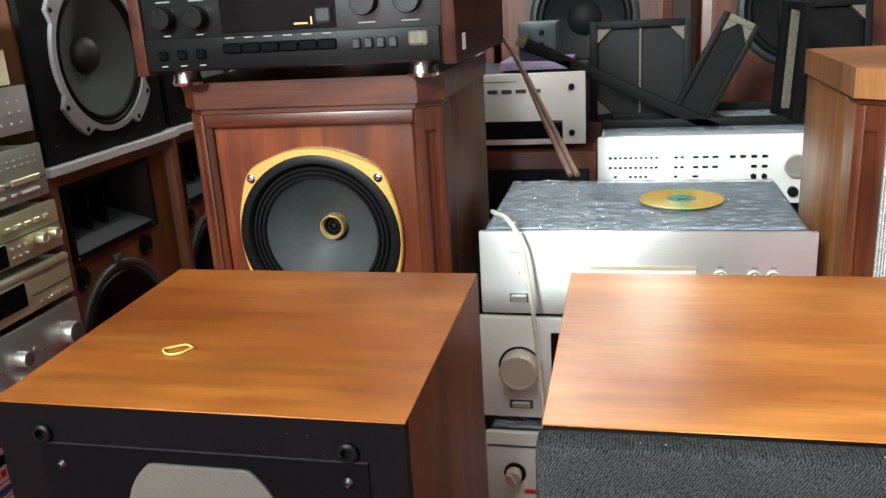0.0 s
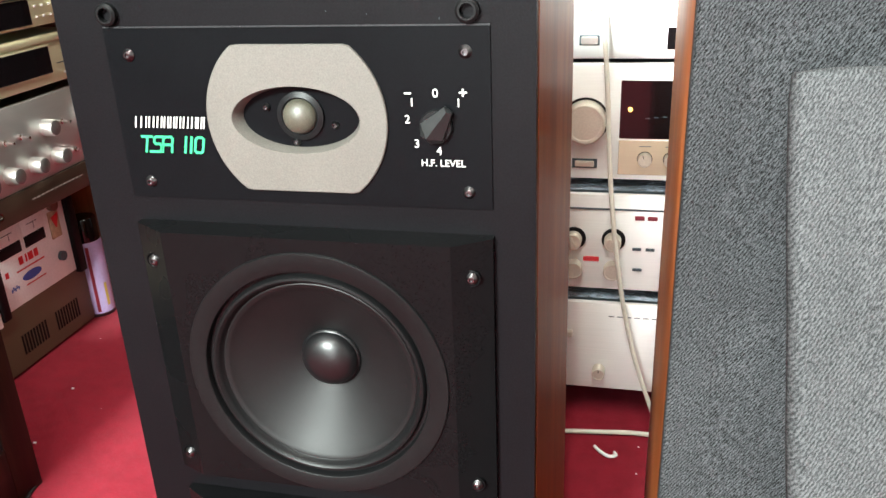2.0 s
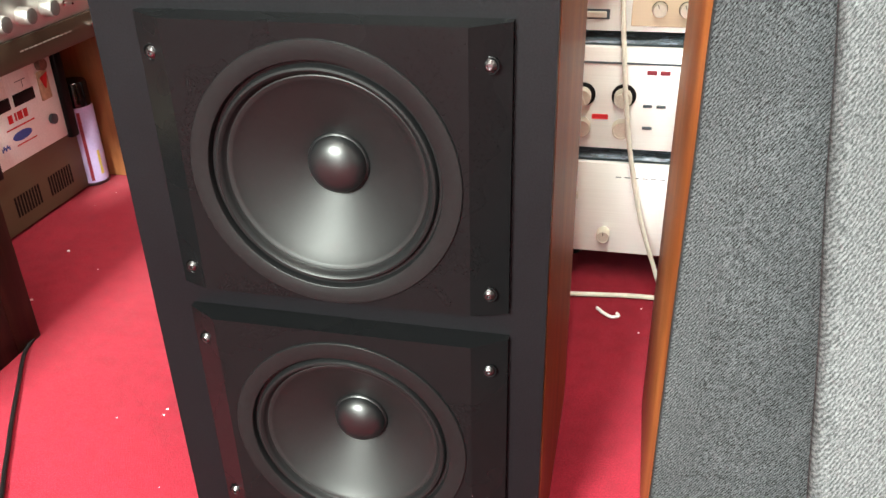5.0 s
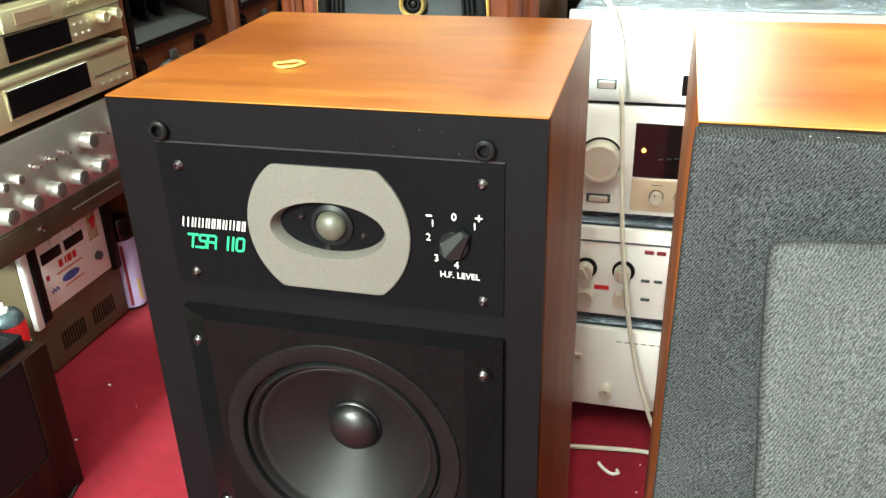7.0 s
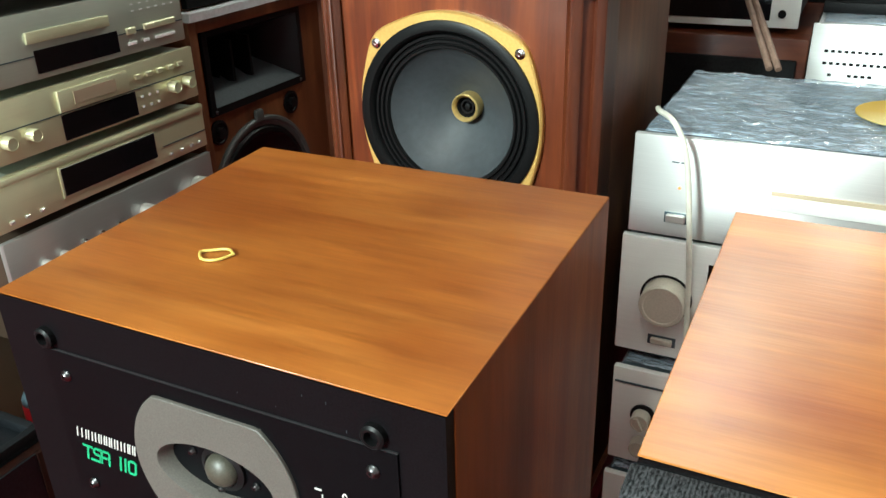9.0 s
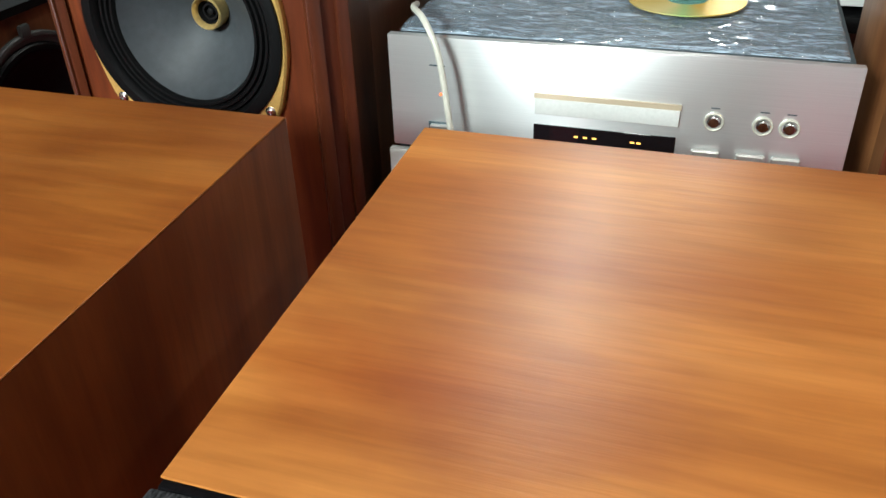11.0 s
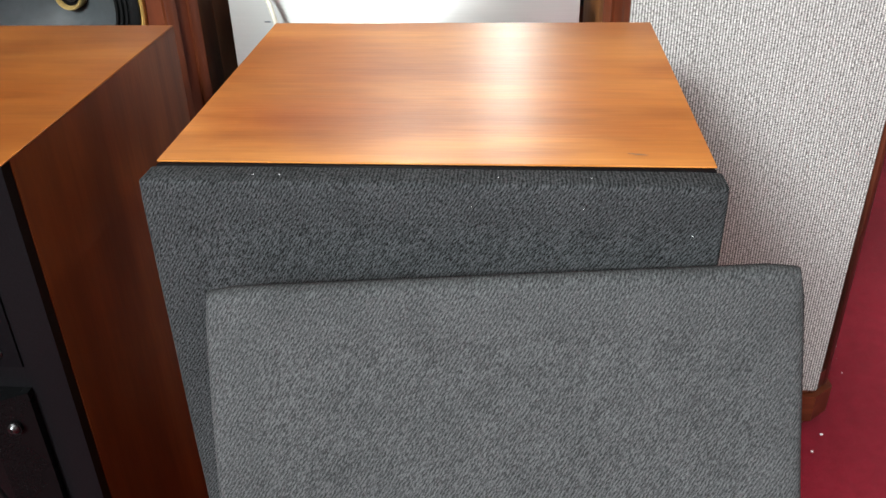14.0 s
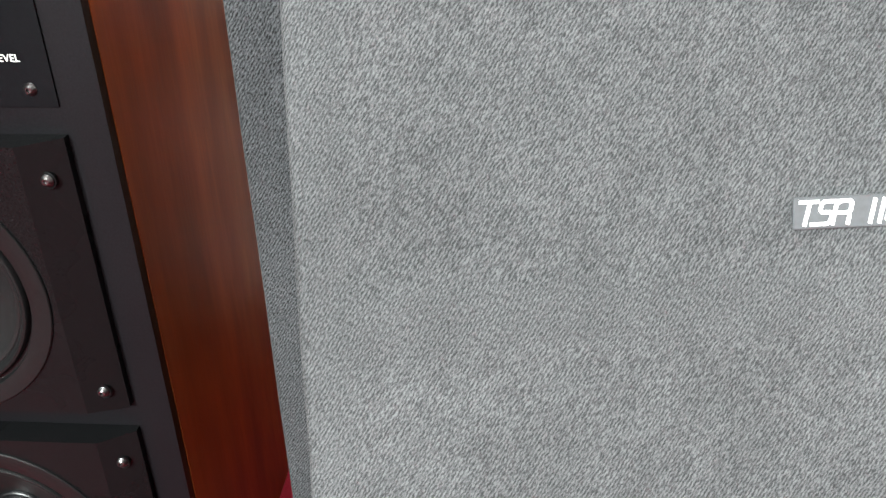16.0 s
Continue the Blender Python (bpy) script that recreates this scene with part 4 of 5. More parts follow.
power_amp()
control_amp()
big_knob_amp()
disc_player()
film_sheet(CX - 0.2185, CX + 0.2185, 1.118, 1.412, 0.6475, "creased clear plastic film over the disc player", 4)
film_sheet(CX - 0.2165, CX + 0.2165, 1.100, 1.30, 0.3485, "creased clear plastic film between two amplifiers", 9)
film_sheet(CX - 0.2165, CX + 0.2165, 1.084, 1.30, 0.1905, "creased clear plastic film on the power amplifier", 12)


def compact_disc():
    t = thing("compact_disc", pose(0.077, 1.256, 0.6555), "gold-labelled compact disc lying on the film", "disc")
    bm = lathe(bmesh.new(), [(0.021, 0), (0.060, 0), (0.060, 0.0012), (0.021, 0.0012), (0.021, 0)], 64)
    part("label_face", bm, DISC, t, "golden disc surface")
    bm = lathe(bmesh.new(), [(0.0075, 0), (0.0208, 0), (0.0208, 0.0012), (0.0075, 0.0012), (0.0075, 0)], 40)
    part("hub", bm, DISC_HUB, t, "iridescent clear hub")


compact_disc()


def cables():
    pts = spline([(-0.192, 1.17, 0.660), (-0.181, 1.13, 0.668), (-0.158, 1.094, 0.668), (-0.140, 1.080, 0.640), (-0.130, 1.076, 0.58), (-0.122, 1.075, 0.50), (-0.117, 1.073, 0.42), (-0.108, 1.056, 0.33), (-0.094, 1.050, 0.23), (-0.072, 1.045, 0.13), (-0.048, 1.036, 0.06), (-0.025, 1.03, 0.012), (0.02, 1.02, 0.005)])
    tagged(part("hanging_cable", tube(bmesh.new(), pts, 0.0032, 10), CABLE), "off-white mains cable hanging down the stack", "cable")
    pts = spline([(-0.30, 1.00, 0.005), (-0.20, 1.012, 0.005), (-0.12, 1.022, 0.005), (-0.05, 1.028, 0.005), (0.06, 1.02, 0.005)])
    tagged(part("floor_cable", tube(bmesh.new(), pts, 0.0034, 10), CABLE), "off-white cable lying across the red carpet", "cable")
    pts = spline([(-0.868, 0.772, 0.003), (-0.856, 0.735, 0.003), (-0.818, 0.672, 0.003), (-0.780, 0.61, 0.003), (-0.739, 0.546, 0.003), (-0.69, 0.46, 0.003), (-0.67, 0.33, 0.003)])
    tagged(part("black_cable", tube(bmesh.new(), pts, 0.0026, 8), BLACK), "thin black cord on the red carpet", "cable")
    pts = spline([(0.62, 0.86, 0.004), (0.655, 0.90, 0.004), (0.70, 0.93, 0.004), (0.78, 0.99, 0.004), (0.95, 1.05, 0.004)])
    tagged(part("floor_wire", tube(bmesh.new(), pts, 0.0022, 8), CHASSIS), "thin grey wire on the red carpet", "cable")
    pts = spline([(-0.118, 0.990, 0.003), (-0.110, 0.978, 0.004), (-0.098, 0.970, 0.003), (-0.088, 0.972, 0.004), (-0.090, 0.980, 0.003)])
    bm = tube(bmesh.new(), pts, 0.0024, 6)
    tagged(part("paper_scrap", bm, WHITE), "twisted scrap of white paper on the carpet", "paper scrap")
    random.seed(11)
    bm = bmesh.new()
    for _ in range(110):
        x, y = random.uniform(-1.1, 1.2), random.uniform(0.42, 1.35)
        s = random.uniform(0.0005, 0.0012)
        slab(bm, x - s, x + s, y - s * 0.6, y + s * 0.6, 0.0, s, 0, m=None)
    for x, y, s in ((0.637, 1.068, 0.0022), (0.612, 1.03, 0.0016), (-0.976, 1.007, 0.002), (-0.938, 0.861, 0.002)):
        slab(bm, x - s, x + s, y - s * 0.6, y + s * 0.6, 0.0, s)
    tagged(part("carpet_lint", bm, WHITE), "scattered specks of white lint on the carpet", "lint", kind="stuff")


cables()


# ---- the rosewood loudspeakers behind ----
RW, RD, RH = 0.186, 0.36, 0.868


def rosewood_case(t, front_panel, veneer, cap):
    c = 0.030
    plan = [(-RW, c), (-RW + c, 0.0), (RW - c, 0.0), (RW, c), (RW, RD), (-RW, RD)]

    def column(z0, z1, grow):
        bm = bmesh.new()
        rows = []
        for z in (z0, z1):
            rows.append([Vector((x * (1 + grow / RW), y - (grow if y < 0.1 else 0), z)) for x, y in plan])
        vs = loops(bm, rows)
        bm.faces.new(vs[0][::-1])
        bm.faces.new(vs[1])
        return bm
    # carcass behind the frame, then the frame as stiles and rails
    bm = box(-RW + 0.001, RW - 0.001, c + 0.052, RD, 0.04, RH - 0.036, 0.001)
    for s in (-1, 1):
        a, b = sorted((s * (RW - 0.001), s * (RW - 0.016)))
        slab(bm, a, b, c + 0.001, c + 0.0525, 0.083, RH - 0.0445)
    part("carcass", bm, veneer, t, "brown veneered sides")
    part("cap", column(RH - 0.036, RH, 0.004), cap, t, "wooden top moulding")
    part("cap_bead", column(RH - 0.044, RH - 0.0365, -0.002), ROSEWOOD_X, t)
    part("plinth", column(0.035, 0.082, 0.006), ROSEWOOD_X, t, "reddish rosewood base moulding")
    part("plinth_foot", column(0.0, 0.034, -0.012), ROSEWOOD_X, t)
    for s in (-1, 1):
        bm = bmesh.new()
        slab(bm, min(s * 0.152, s * (RW - c)), max(s * 0.152, s * (RW - c)), 0.0, 0.035, 0.083, RH - 0.0445, 0.002)
        part("stile", bm, ROSEWOOD, t)
        # chamfered corner with a sunk groove
        m = Matrix.Translation((s * (RW - c / 2), c / 2, 0)) @ Matrix.Rotation(s * radians(45), 4, "Z")
        bm = bmesh.new()
        hw = c * 0.7071
        for x0, x1 in ((-hw, -hw * 0.38), (hw * 0.38, hw)):
            slab(bm, x0, x1, 0.0, 0.016, 0.083, RH - 0.0445, 0.0016, 2, m)
        slab(bm, -hw * 0.4, hw * 0.4, 0.006, 0.016, 0.083, RH - 0.0445, 0, 2, m)
        for z0, z1 in ((0.083, 0.115), (RH - 0.075, RH - 0.0445)):
            slab(bm, -hw * 0.4, hw * 0.4, 0.0004, 0.010, z0, z1, 0, 2, m)
        part("corner_post", bm, ROSEWOOD, t, "chamfered corner post with a sunk groove")
    for z0, z1 in ((0.083, 0.098), (RH - 0.062, RH - 0.0445)):
        part("rail", box(-0.1515, 0.1515, 0.0005, 0.035, z0, z1, 0.002), ROSEWOOD_X, t)
    front_panel(t)


def dual_driver(t):
    z = 0.645
    part("front_board", holed(bmesh.new(), -0.1512, 0.1512, 0.0985, RH - 0.0625, 0.016, 0.029, 0, z, 0.112), BURL, t, "figured rosewood front board")
    y = 0.016
    n = 72
    out = []
    for k, (ex, ez) in enumerate(ellipse(0, z, 0.1222, 0.1285, n, 2.2)):
        lobe = abs((360 * k / n) % 180 - 90)
        s = 1 + 0.060 * math.exp(-((lobe - 47) / 14) ** 2)
        out.append((ex * s, z + (ez - z) * s))
    inn = ellipse(0, z, 0.113, 0.113, n)
    bm = bmesh.new()
    rg = lambda pts, yy, s=1.0: [Vector((x * s, yy, z + (q - z) * s)) for x, q in pts]
    loops(bm, [rg(out, y), rg(out, y - 0.007), rg(out, y - 0.0095, 0.985), rg(inn, y - 0.0095), rg(inn, y - 0.004, 0.985)])
    fr = part("driver_frame", bm, GOLD_FRAME, t, "gold-lacquered cast driver frame")
    for sx in (-0.094, 0.094):
        for sz in (-0.086, 0.086):
            screw(fr, sx, y - 0.0095, z + sz, 0.0052, CHROME)
    prof = [(0.1190, 0.0088), (0.1190, 0.0125), (0.1165, 0.0138), (0.1075, 0.0138), (0.1045, 0.0105), (0.1030, 0.0050)]
    for k in range(3):
        r = 0.1025 - 0.0064 * k
        prof += [(r, 0.0030), (r - 0.0016, 0.0068), (r - 0.0042, 0.0068), (r - 0.0058, 0.0030)]
    prof += [(0.0835, 0.0015)]
    part("surround", turned(prof, 0, y, z, n), RUBBER, fr, "pleated black surround")
    prof = [(0.0836, 0.0015)] + [(0.0830 - 0.0665 * k / 12, 0.0005 - 0.0615 * (k / 12) ** 0.82) for k in range(1, 13)]
    part("cone", turned(prof, 0, y, z, n), GREYCONE, fr, "matt grey cone")
    part("horn_collar", turned([(0.0185, -0.060), (0.0185, -0.042), (0.0170, -0.040), (0.0135, -0.045), (0.0130, -0.060)], 0, y, z, 40), BRASS, fr, "brass horn collar")
    part("horn_throat", turned([(0.0134, -0.047), (0.010, -0.055), (0.0092, -0.050), (0.0072, -0.050), (0.0062, -0.058), (0.0035, -0.050), (0, -0.049)], 0, y, z, 32), BLACK, fr)


def tweed_front(t):
    part("grille", box(-0.1565, 0.1615, -0.004, 0.0295, 0.0905, RH - 0.0625, 0.003), TWEED, t, "flecked off-white tweed grille cloth")


open_rose = thing("rosewood_loudspeaker", pose(-0.428, 1.078, 0.0), "rosewood loudspeaker with a bare gold-framed driver", "loudspeaker", "pair of rosewood loudspeakers")
rosewood_case(open_rose, dual_driver, WALNUT, ROSEWOOD_X)
cloth_rose = thing("rosewood_loudspeaker", pose(0.450, 1.064, 0.0) @ Matrix.Diagonal((1, 0.9, 0.985, 1)), "rosewood loudspeaker with a flecked off-white tweed grille", "loudspeaker", "pair of rosewood loudspeakers")
rosewood_case(cloth_rose, tweed_front, WALNUT_LIT, WALNUT_LIT)


def black_amp():
    t = thing("black_amplifier", pose(-0.418, 1.025, RH), "black integrated amplifier with dark wooden end cheeks", "amplifier")
    z0, h = 0.020, 0.175
    part("case", box(-0.198, 0.198, 0.012, 0.38, z0, h, 0.002), BLACK_METAL, t)
    for s in (-1, 1):
        a, b = sorted((s * 0.1985, s * 0.216))
        part("end_cheek", box(a, b, -0.004, 0.385, z0 - 0.004, h + 0.004, 0.002), DARKWOOD, t, "dark rosewood end cheek")
    part("front_panel", box(-0.198, 0.198, 0.0, 0.0115, z0, h, 0.001), BLACK_METAL, t)
    part("lower_flap", box(-0.196, 0.196, -0.006, -0.0003, z0 + 0.002, z0 + 0.042, 0.001), BLACK, t)
    window(t, -0.088, 0.066, z0 + 0.046, h - 0.006)
    for i in range(6):
        button(t, -0.074 + 0.0255 * i, z0 + 0.027, 0.0248, 0.013, PLATE, 0.0022, y=-0.006)
    bars("panel_print", [(-0.076 + 0.026 * i, z0 + 0.040, 0.012, 0.0012) for i in range(6)], -0.0062, STUD, t)
    bars("window_mark", [(0.020, z0 + 0.053, 0.018, 0.0022), (0.034, z0 + 0.056, 0.002, 0.010)], -0.0018, BRASS, t)
    button(t, 0.050, z0 + 0.062, 0.022, 0.020, RIM_DARK, 0.003, y=-0.0016)
    for x, r in ((-0.166, 0.0145), (-0.120, 0.0145)):
        knob(t, x, z0 + 0.068, r, 0.016, BLACK, 10)
        bars("panel_print", [(x, z0 + 0.088, 0.02, 0.0014), (x, z0 + 0.046, 0.01, 0.0014)], 0.0, STUD, t)
    for x in (0.105, 0.160):
        k = knob(t, x, z0 + 0.075, 0.0165, 0.018, BLACK_METAL, 0)
        bars("panel_print", [(x, z0 + 0.050, 0.022, 0.0014), (x, z0 + 0.100, 0.02, 0.0014)], 0.0, STUD, t)
    for i in range(4):
        button(t, 0.092 + 0.0155 * i, z0 + 0.026, 0.011, 0.013, RIM_DARK, 0.005, y=-0.006)
    button(t, 0.170, z0 + 0.029, 0.024, 0.017, CLIP, 0.004, y=-0.006)
    for x in (-0.172, -0.145, -0.118):
        button(t, x, z0 + 0.022, 0.013, 0.012, PLATE, 0.004, y=-0.006)
        bars("panel_print", [(x, z0 + 0.008, 0.009, 0.0014)], -0.0062, STUD, t)
    for s in (-0.166, 0.163):
        for y in (0.035, 0.33):
            bm = lathe(bmesh.new(), [(0, 0), (0.020, 0), (0.021, 0.004), (0.0185, 0.010), (0.0175, z0), (0, z0)], 28, Matrix.Translation((s, y, 0)))
            part("foot", bm, CHROME, t, "polished metal foot")
    tag = part("price_tag", box(0.2165, 0.2172, 0.03, 0.05, 0.03, 0.05), WHITE, t)


black_amp()


# ---- the shelf of amplifiers and dismantled grilles further back ----
def back_table():
    t = thing("low_table", pose(0.20, 1.70, 0.0), "dark board table under the far amplifier", "table")
    part("top", box(-0.26, 0.30, 0.0, 0.42, 0.495, 0.52, 0.003), BLACK_PAINT, t)
    for x in (-0.24, 0.25):
        for y in (0.02, 0.37):
            part("leg", box(x, x + 0.035, y, y + 0.035, 0.0, 0.4945, 0.003), BLACK_PAINT, t)
    t = thing("wooden_cabinet", pose(-0.30, 1.715, 0.0), "brown wooden cabinet with a black front under a tuner", "cabinet")
    part("body", box(-0.25, 0.235, 0.012, 0.40, 0.0, 0.640, 0.003), ROSEWOOD_X, t)
    part("front_cloth", box(-0.235, 0.220, 0.002, 0.0118, 0.02, 0.605, 0.002), BLACK_PAINT, t)


back_table()


def far_amp():
    t = separate("far_amplifier", pose(0.160, 1.715, 0.520), "wide silver amplifier with rows of tiny keys", "amplifier", 0.445, 0.150, 0.34, SILVER, SILVER_COOL, foot=0.012)
    def keys(z, xs, w=0.007, h=0.0045):
        for x in xs:
            button(t, x, z, w, h, BLACK, 0.002, name="key")
    a = [-0.197 + 0.0101 * i for i in range(10)]
    keys(0.107, a, 0.0062)
    keys(0.087, a, 0.0062)
    keys(0.068, [a[1], a[4], a[5], a[6], a[7]], 0.0062)
    b = [-0.068, -0.056]
    keys(0.107, b), keys(0.087, b), keys(0.068, b[:1])
    c = [-0.030, -0.0115, 0.007]
    keys(0.107, c, 0.011), keys(0.087, c, 0.011), keys(0.068, c[:1], 0.011)
    d = [0.040, 0.059, 0.080, 0.100]
    keys(0.107, d, 0.011, 0.006), keys(0.087, d[2:], 0.011, 0.006)
    for x in d[2:]:
        knob(t, x, 0.067, 0.0055, 0.006, BLACK)
    knob(t, 0.156, 0.090, 0.0225, 0.022, KNOB_ALU)
    knob(t, 0.154, 0.036, 0.010, 0.012, BLACK)
    film = film_sheet(-0.055, 0.375, 1.73, 2.05, 0.6705, "clear plastic film over the far silver amplifier", 21)


def far_tuner():
    t = separate("tuner", pose(-0.300, 1.752, 0.642), "silver tuner with a dark dial window and coloured keys", "tuner", 0.424, 0.158, 0.32, SILVER, CHASSIS, foot=0.010)
    window(t, -0.17, 0.165, 0.022, 0.060)
    for i in range(6):
        button(t, -0.040 + 0.030 * i, 0.122, 0.022, 0.008, TWIG if i > 3 else CHASSIS, 0.003)
    for z in (0.128, 0.034):
        knob(t, 0.184, z, 0.0065, 0.007, BLACK)
    bars("panel_print", [(0.02, 0.142, 0.10, 0.0015)], 0.0, CHASSIS, t)
    t2 = thing("small_receiver", pose(-0.210, 1.80, 0.802), "small silver box with coloured sockets on the tuner", "box")
    part("case", box(-0.06, 0.09, 0.0, 0.16, 0.0, 0.018, 0.002), LILAC, t2)
    part("upper_case", box(-0.02, 0.060, 0.01, 0.14, 0.0185, 0.095, 0.002), CHASSIS, t2)
    for z in (0.05, 0.075):
        part("socket", turned([(0.006, 0), (0.006, 0.006), (0.003, 0.006), (0.003, 0.001), (0, 0.001)], 0.03, 0.0098, z, 16), BLACK, t2)


far_amp()
far_tuner()


def grille_board(m, w, h, label, mid=True):
    """The wooden back of a removed grille: frame strips, corner blocks, cloth behind."""
    t = thing("grille_back", m, label, "speaker grille", "removed grille frames")
    b = 0.016
    for a in ((-w / 2, -w / 2 + b, 0, h), (w / 2 - b, w / 2, 0, h), (-w / 2 + b, w / 2 - b, 0, b), (-w / 2 + b, w / 2 - b, h - b, h)):
        part("strip", box(a[0], a[1], 0, 0.016, a[2], a[3], 0.001), BLACK_PAINT, t)
    part("cloth", box(-w / 2 + 0.004, w / 2 - 0.004, 0.0165, 0.019, 0.004, h - 0.004), BLACK, t)
    if mid:
        part("middle_strip", box(-0.002, 0.002, 0.004, 0.0163, b, h - b), CLIP, t)
    for sx in (-1, 1):
        for z0, s in ((b, 1), (h - b, -1)):
            x = sx * (w / 2 - b)
            part("corner_block", prism(bmesh.new(), [(x, z0), (x - sx * 0.030, z0), (x, z0 + s * 0.030)], 0.003, 0.015), CLIP, t)
    return t


def grille_pile():
    grille_board(pose(0.022, 1.90, 0.6745, -4), 0.215, 0.215, "black grille frame standing on edge with corner blocks")
    grille_board(pose(0.425, 2.02, 0.6745, -8, 0, 8), 0.20, 0.235, "black grille frame standing behind the pile", False)
    t = thing("long_frame_bar", Matrix.Translation((-0.222, 1.80, 0.862)) @ Matrix.Rotation(radians(25.6), 4, "Y"), "long black grille frame lying aslant on the pile", "speaker grille", "removed grille frames")
    part("strip", box(0.0, 0.475, 0, 0.016, -0.014, 0.010, 0.002), BLACK_PAINT, t)
    part("cross_strip", box(0.0, 0.016, 0.0165, 0.20, -0.014, 0.010, 0.002), BLACK_PAINT, t)
    part("cross_strip", box(0.445, 0.475, 0.0165, 0.20, -0.014, 0.010, 0.002), BLACK_PAINT, t)
    part("clip", box(-0.010, 0.010, -0.006, -0.0005, -0.012, 0.020, 0.002), CLIP, t)
    part("clip", box(0.46, 0.50, -0.008, -0.0005, -0.020, 0.012, 0.002), CLIP, t)
    t = thing("slanting_frame", pose(0.082, 1.84, 0.692, 0, 27, 0), "black grille frame propped up aslant", "speaker grille", "removed grille frames")
    for x in (0.0, 0.066):
        part("strip", box(x, x + 0.012, 0, 0.02, 0, 0.235, 0.002), BLACK_PAINT, t)
    part("cloth", box(0.0122, 0.0658, 0.008, 0.012, 0.002, 0.222), BLACK_PAINT, t)
    part("end_strip", box(0.0122, 0.0658, 0.0, 0.014, 0.2225, 0.235, 0.001), CLIP, t)
    for x0, s in ((0.0122, 1), (0.0658, -1)):
        part("corner_block", prism(bmesh.new(), [(x0, 0.222), (x0 + s * 0.022, 0.222), (x0, 0.196)], 0.0, 0.0075), CLIP, t)
    t = thing("flat_frame", pose(0.15, 1.80, 0.6735), "black grille frame lying flat on the amplifier", "speaker grille", "removed grille frames")
    for y in (0.0, 0.22):
        part("strip", box(-0.205, 0.205, y, y + 0.016, 0, 0.018, 0.002), BLACK_PAINT, t)
    for x in (-0.205, 0.189):
        part("strip", box(x, x + 0.016, 0.0165, 0.2195, 0, 0.018, 0.002), BLACK_PAINT, t)
    part("rib", box(-0.02, -0.006, 0.0165, 0.2195, 0, 0.018, 0.002), BLACK_PAINT, t)
    t = thing("upright_frame", pose(0.282, 1.835, 0.692, 0, 4, -58), "black grille frame standing on its end", "speaker grille", "removed grille frames")
    for x in (0.0, 0.055):
        part("strip", box(x, x + 0.016, 0, 0.018, 0, 0.225, 0.002), BLACK_PAINT, t)
    part("strip", box(0.0165, 0.0545, 0.002, 0.018, 0, 0.016, 0.002), BLACK_PAINT, t)
    part("strip", box(0.0165, 0.0545, 0.002, 0.018, 0.209, 0.225, 0.002), BLACK_PAINT, t)
    part("inner_strip", box(0.026, 0.036, 0.004, 0.016, 0.0165, 0.2085), CLIP, t)
    for k, (dx, dz) in enumerate(((0, 0), (0.012, 0.003))):
        pts = spline([(-0.098 + dx, 1.44, 0.6535), (-0.155 + dx * 0.6, 1.56, 0.735 + dz), (-0.21, 1.68, 0.82 + dz), (-0.252, 1.745, 0.875)], 6)
        tagged(part("thin_stick", tube(bmesh.new(), pts, 0.0048, 8), TWIG), "thin brown stick leaning behind the disc player", "stick", "leaning sticks")


grille_pile()


def far_speaker(x):
    t = thing("far_loudspeaker", pose(x, 2.30, 0.0), "large reddish wooden loudspeaker with a bare black woofer", "loudspeaker", "far loudspeakers")
    part("carcass", box(-0.225, 0.225, 0.012, 0.42, 0.0, 1.25, 0.004), ROSEWOOD, t)
    z = 0.885
    part("front_board", holed(bmesh.new(), -0.200, 0.200, 0.02, 1.23, 0.0, 0.0118, 0, z, 0.12), ROSEWOOD, t)
    rim = part("driver_rim", turned([(0.142, 0), (0.142, 0.006), (0.136, 0.010), (0.126, 0.010), (0.122, 0.004)], 0, 0, z, 48), RIM_DARK, t, "dark metal driver rim")
    part("surround", turned([(0.1222, 0.002), (0.118, 0.008), (0.110, 0.008), (0.104, 0.001)], 0, 0, z, 48), RUBBER, rim)
    part("cone", turned([(0.1042, 0.001), (0.10, -0.001), (0.045, -0.0095), (0.044, -0.0060), (0.03, 0.004), (0, 0.008)], 0, 0, z, 48), BLACK_PAINT, rim)
    return t


fs = far_speaker(-0.118)
copy_thing(fs, pose(0.400, 2.27, 0.0))
copy_thing(fs, pose(-0.590, 2.32, 0.0))
copy_thing(fs, pose(0.900, 2.27, 0.0))


# ---- the wall of gear beside: everything here faces +x ----
def side(y, z, x=-1.010, turn=90):
    return pose(x, y, z, 0, 0, turn)


